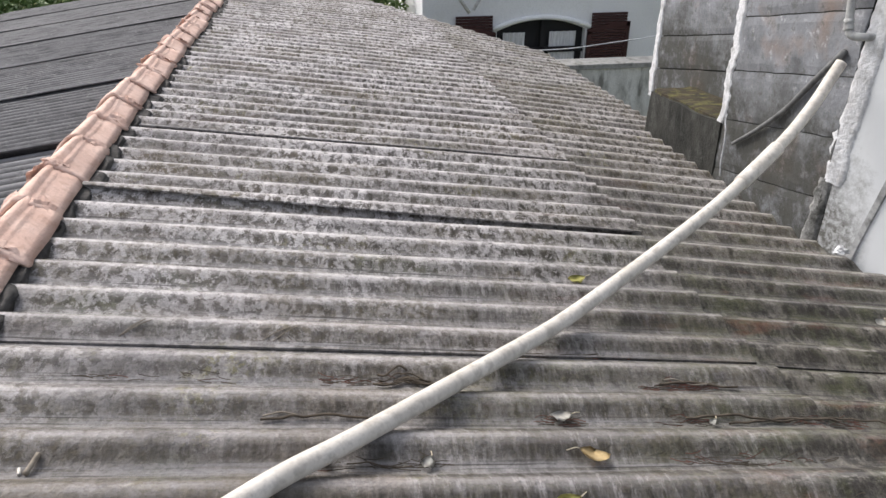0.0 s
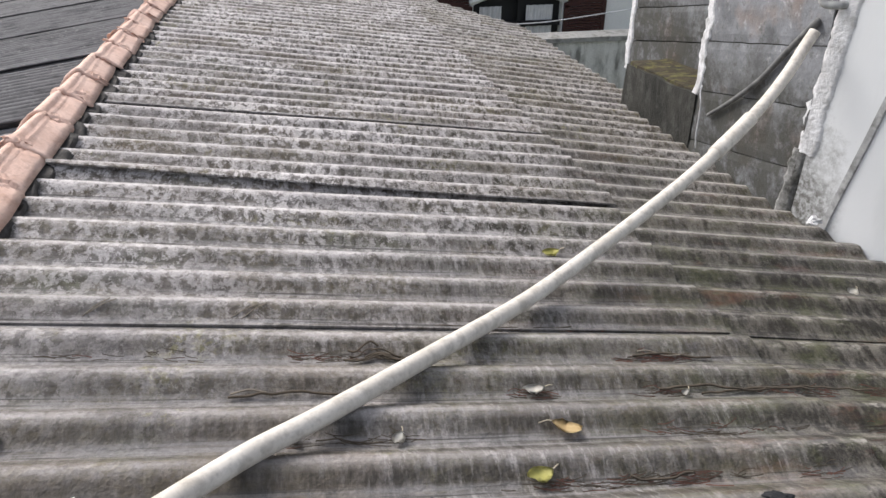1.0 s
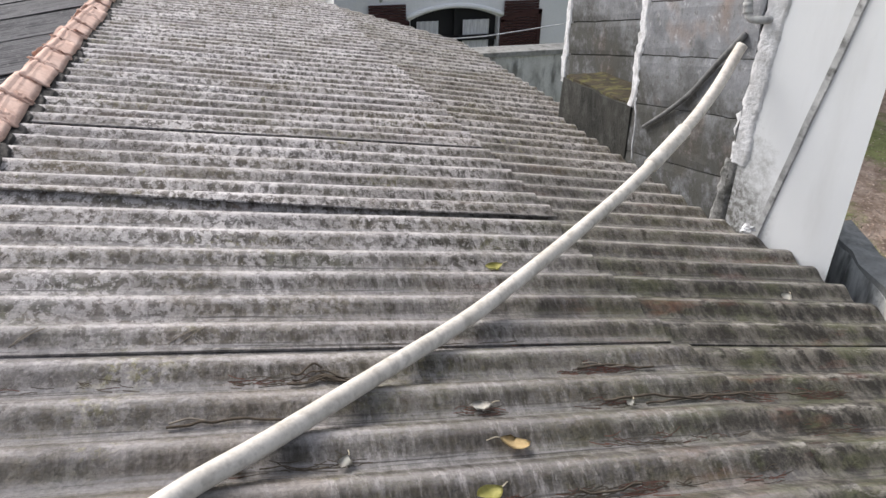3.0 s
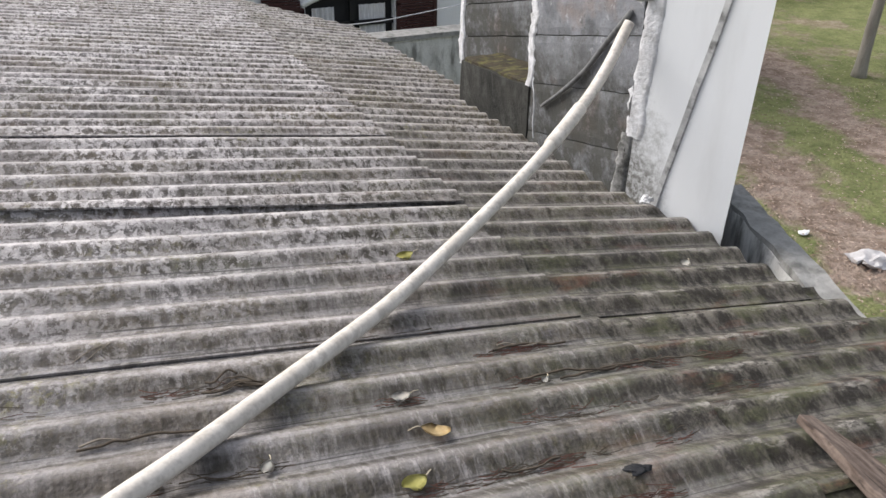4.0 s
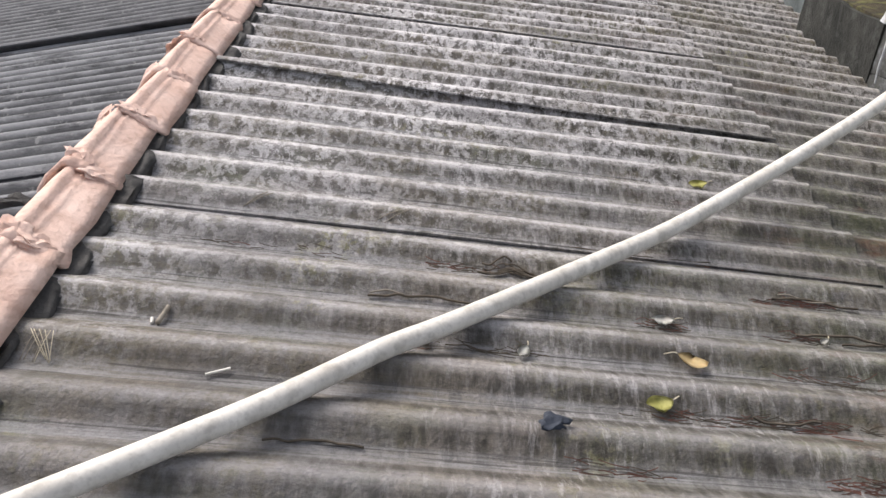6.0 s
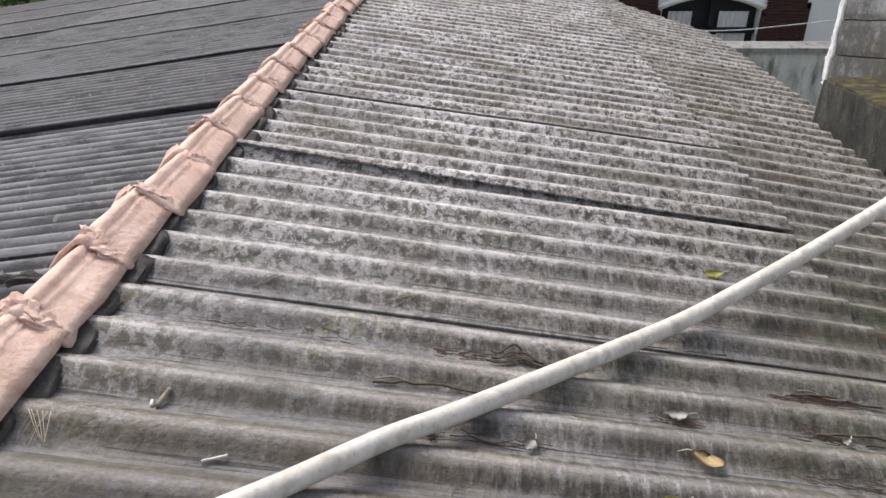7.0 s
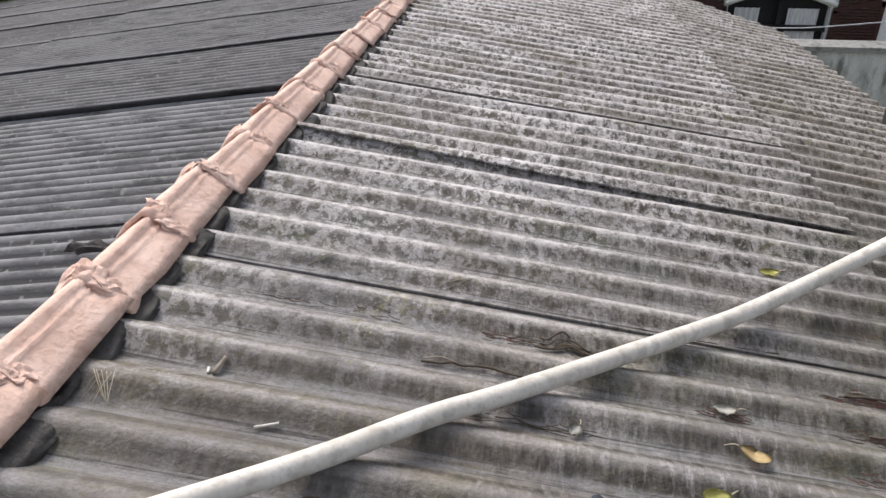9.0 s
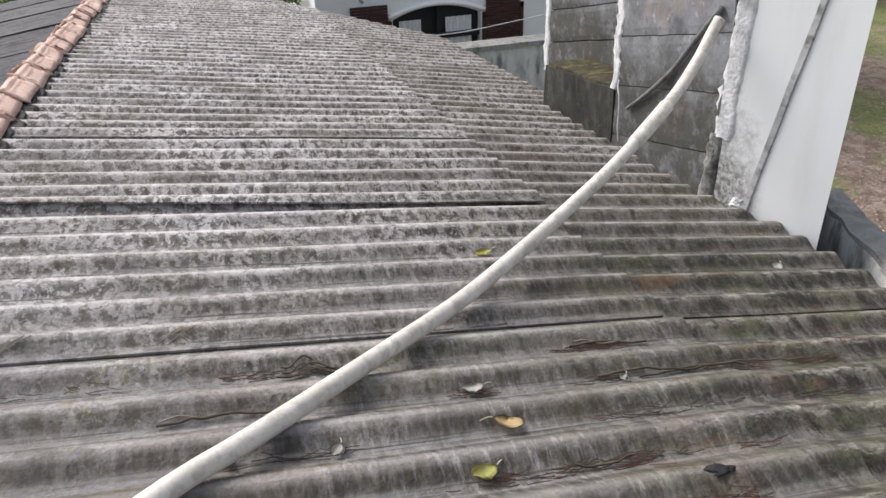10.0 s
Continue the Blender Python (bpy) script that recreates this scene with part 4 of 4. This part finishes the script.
heap.matrix_world = ROOF @ pose(2.62, -1.5, -0.14, 0, 0, 40)
nest = tagged(part("mortar_debris", roughen(lump(0.06, 0.035, 0.02, 33, 0.7), 0.02, 25), M_MORTAR), "dark broken mortar debris beside the ridge", "rubble")
nest.matrix_world = ROOF @ pose(-0.26, -0.06, -0.05)

# ---- fallen leaves and small things on the roof ----


def leaf_thing(x, y, size, turn, material, label, tilt=8):
    bm = bmesh.new()
    rows = []
    for i in range(9):
        k = i / 8
        w = 0.34 * math.sin(math.pi * min(1, k * 0.94 + 0.04)) ** 0.8 * size
        c = (k - 0.5) * size
        lift = 0.12 * size * (2 * k - 1) ** 2
        rows.append([bm.verts.new((c, -w, lift + 0.12 * w + 0.01 * noise.noise((k * 5, x, y)))), bm.verts.new((c, 0, lift)), bm.verts.new((c, w, lift + 0.3 * w))])
    for p, q in zip(rows, rows[1:]):
        bm.faces.new((p[0], q[0], q[1], p[1]))
        bm.faces.new((p[1], q[1], q[2], p[2]))
    bmesh.ops.solidify(bm, geom=list(bm.faces), thickness=0.0015)
    ob = tagged(part("leaf", bm, material, smooth=True), label, "leaf", "leaves on the roof")
    ob.matrix_world = ROOF @ pose(x, y, surface(x, y) + 0.012, rng.uniform(-tilt, tilt), rng.uniform(-tilt, tilt), turn)
    stem = smooth_line([(size * 0.48, 0, 0.12 * size), (size * 0.65, size * 0.06, 0.14 * size), (size * 0.9, size * 0.2, 0.05 * size)], 4)
    part_mesh("stem", mesh_of("stem", *tube(stem, 0.0015, 5), M_STRAW, True), ob)
    return ob


leaf_thing(1.548, -0.5, 0.075, 160, M_LEAF_TAN, "dry tan leaf resting on the corrugated sheet")
leaf_thing(1.428, -0.672, 0.07, 20, M_LEAF_YELLOW, "yellow-green leaf lying on the corrugated sheet")
leaf_thing(1.855, 0.54, 0.07, 10, M_LEAF_YELLOW, "yellowed leaf on the lichened sheet")
leaf_thing(1.52, -0.333, 0.06, 0, M_LEAF_PALE, "bleached narrow leaf in a valley of the sheet")
leaf_thing(1.137, -0.518, 0.045, 60, M_LEAF_PALE, "curled white leaf scrap on the sheet")
leaf_thing(2.92, 0.238, 0.06, 30, M_LEAF_PALE, "pale scrap on the dark lower sheet")
leaf_thing(1.947, -0.354, 0.035, 40, M_LEAF_PALE, "small bleached leaf fragment on the sheet")
leaf_thing(2.856, -0.895, 0.06, 30, M_LEAF_YELLOW, "yellow leaf near the eave")
leaf_thing(0.897, -0.504, 0.05, 100, M_LEAF_TAN, "small tan leaf beside the white pipe")


def stick(points, radius, material, label, name="twig"):
    v, f = tube(smooth_line(points, 4), radius, 6)
    return tagged(new(name, mesh_of(name, v, f, material, True)), label, "twig", "twigs on the roof")


def down(x, y, lift=0.008):
    return on_roof(x, y, surface(x, y) + lift)


VALLEY = CREST - PITCH / 2
stick([down(0.281, -0.532, 0.006), down(0.288, -0.508, 0.012), down(0.295, -0.484, 0.008)], 0.0065, M_TWIG_PALE, "short pale splinter lying across a valley")
stick([down(0.268, -0.531, 0.004), down(0.266, -0.52, 0.006), down(0.263, -0.512, 0.004)], 0.004, M_LEAF_PALE, "tiny white crumb in a valley")
stick([down(0.433, -0.69), down(0.458, -0.68, 0.008), down(0.483, -0.671)], 0.003, M_LEAF_PALE, "thin white stalk on the sheet")
rt = random.Random(21)


def valley(k):
    return VALLEY + k * PITCH


def crooked(x0, x1, y, radius, material, label, kink=0.012, lift=0.006, wander=0.35):
    """A crooked twig lying along a valley."""
    count = max(4, int(abs(x1 - x0) / 0.025))
    pts = []
    for i in range(count + 1):
        f = i / count
        yy = y + rt.uniform(-kink, kink) * wander + kink * math.sin(f * 5 + x0 * 40)
        pts.append(down(x0 + (x1 - x0) * f, yy, lift + abs(rt.gauss(0, 0.003))))
    return stick(pts, radius, material, label)


# a bundle of dead twigs, and single ones
for i in range(11):
    x = rt.uniform(1.03, 1.12)
    crooked(x, x + rt.uniform(0.07, 0.13), valley(-1) + 0.012 + rt.gauss(0, 0.008), rt.uniform(0.0016, 0.0034), rt.choice((M_TWIG, M_TWIG, M_TWIG_PALE)), "dead twig in a tangled bundle lying in a valley", 0.012, 0.007)
crooked(0.75, 1.03, valley(-2) + 0.014, 0.0034, M_TWIG, "long dark crooked twig lying in a valley", 0.006)
crooked(0.755, 0.84, valley(-2) + 0.022, 0.0022, M_TWIG_PALE, "pale forked twig beside a longer one", 0.006)
crooked(0.59, 0.79, valley(-5) + 0.012, 0.0028, M_TWIG, "dark twig lying in a valley", 0.005)
crooked(0.95, 1.1, valley(-3) + 0.006, 0.0018, M_TWIG, "thin dark twig lying in a valley", 0.008)
crooked(1.88, 2.13, valley(-1) + 0.016, 0.0036, M_TWIG, "black twig lying in a valley", 0.008)
crooked(1.9, 2.04, valley(-1) + 0.024, 0.0022, M_TWIG_PALE, "pale twig beside a black one", 0.008)
crooked(1.88, 2.2, valley(-2) + 0.016, 0.0036, M_TWIG, "brown branch lying in a valley", 0.009)
crooked(2.0, 2.34, valley(-2) + 0.008, 0.0034, M_TWIG, "dark branch lying in a valley", 0.008)
crooked(2.2, 2.55, valley(-2) + 0.012, 0.0026, M_TWIG, "thin dark branch lying in a valley", 0.008)
crooked(1.64, 1.8, valley(-4) + 0.014, 0.003, M_TWIG, "dark twig beside dry leaf crumbs", 0.008)
crooked(1.3, 1.75, 0.012, 0.0018, M_TWIG, "thin twig caught under the sheet's lap", 0.004)
for x, y, t in ((0.384, 0.055, 48), (0.396, 0.056, 40), (0.775, 0.05, 35), (0.8, 0.05, 42)):
    c, q = math.cos(radians(t)) * 0.045, math.sin(radians(t)) * 0.035
    stick([down(x - c, y - q), down(x, y, 0.012), down(x + c, y + q)], 0.0013, M_TWIG_PALE, "pale dry grass stalk on the sheet")
for i in range(9):
    x, lean = 0.045 + 0.006 * i, rt.uniform(-0.03, 0.05)
    stick([down(x, -0.63, 0.01), down(x + lean * 0.5, -0.66, 0.014), down(x + lean, -0.695 + rt.uniform(-0.01, 0.012), 0.006)], 0.001, rt.choice((M_STRAW, M_TWIG_PALE)), "dry straw in a tuft by the ridge")

rag = tagged(part("rag", roughen(lump(0.03, 0.02, 0.006, 3, 0.8), 0.01, 40), M_BLUE, smooth=True), "small dark blue-grey rag in a valley", "rag")
rag.matrix_world = ROOF @ pose(1.171, -0.787, surface(1.171, -0.787) + 0.012)
scrap2 = tagged(part("rubber_scrap", roughen(lump(0.03, 0.018, 0.0025, 4, 0.9), 0.002, 40), M_BLACK, smooth=True), "black rubber scrap on the sheet", "rubbish")
scrap2.matrix_world = ROOF @ pose(1.93, -0.798, surface(1.93, -0.798) + 0.003)

# needles and rusty litter gathered in the valleys, by valley and stretch
BANDS = ((-1, 0.9, 1.3, 160, 0.4), (-1, 1.55, 2.2, 420, 0.7), (-1, 0.3, 0.8, 60, 0.1), (-2, 1.45, 2.7, 620, 0.55), (-2, 2.5, 3.2, 160, 0.3), (-3, 0.85, 1.2, 70, 0.1), (-3, 1.6, 2.6, 260, 0.35), (-4, 1.35, 1.85, 300, 0.35), (-4, 1.9, 2.5, 160, 0.3), (-5, 1.2, 1.6, 90, 0.5), (-5, 1.75, 2.3, 420, 0.85), (-6, 1.4, 2.2, 520, 0.8), (-7, 1.6, 2.25, 620, 0.8), (0, 1.2, 1.9, 120, 0.2), (-8, 1.5, 2.2, 300, 0.7))
needles = {True: ([], []), False: ([], [])}
for k, xa, xb, count, red in BANDS:
    for _ in range(count * 2 // 5):
        x = rt.uniform(xa, xb)
        if noise.noise((x * 5, k * 5.3, 0)) < -0.05:
            continue
        y = valley(k) + 0.008 + rt.gauss(0, 0.011)
        l, turn = rt.uniform(0.008, 0.034), rt.gauss(0, 0.22)
        verts, faces = needles[rt.random() < red]
        i, w = len(verts), rt.uniform(0.0003, 0.0009)
        bow = rt.uniform(-0.006, 0.006)
        for f in (-1.0, -0.35, 0.35, 1.0):
            px, py = x + l * f, y + turn * l * f + bow * (1 - f * f)
            z = surface(px, py) + 0.005 - (0.011 if px > 2.3 else 0)
            verts += [(px, py - w, z), (px, py + w, z + 0.0016)]
        for j in range(3):
            faces.append((i + 2 * j, i + 2 * j + 2, i + 2 * j + 3, i + 2 * j + 1))
crumbs = tagged(new("leaf_litter", mesh_of("leaf_litter", *needles[False], M_TWIG)), "dark brown needles and crumbs in the roof's valleys", "litter", kind="stuff")
crumbs.matrix_world = ROOF
litter = tagged(new("needle_litter", mesh_of("needle_litter", *needles[True], M_RUST)), "rusty dry needles gathered in the roof's valleys", "litter", kind="stuff")
litter.matrix_world = ROOF
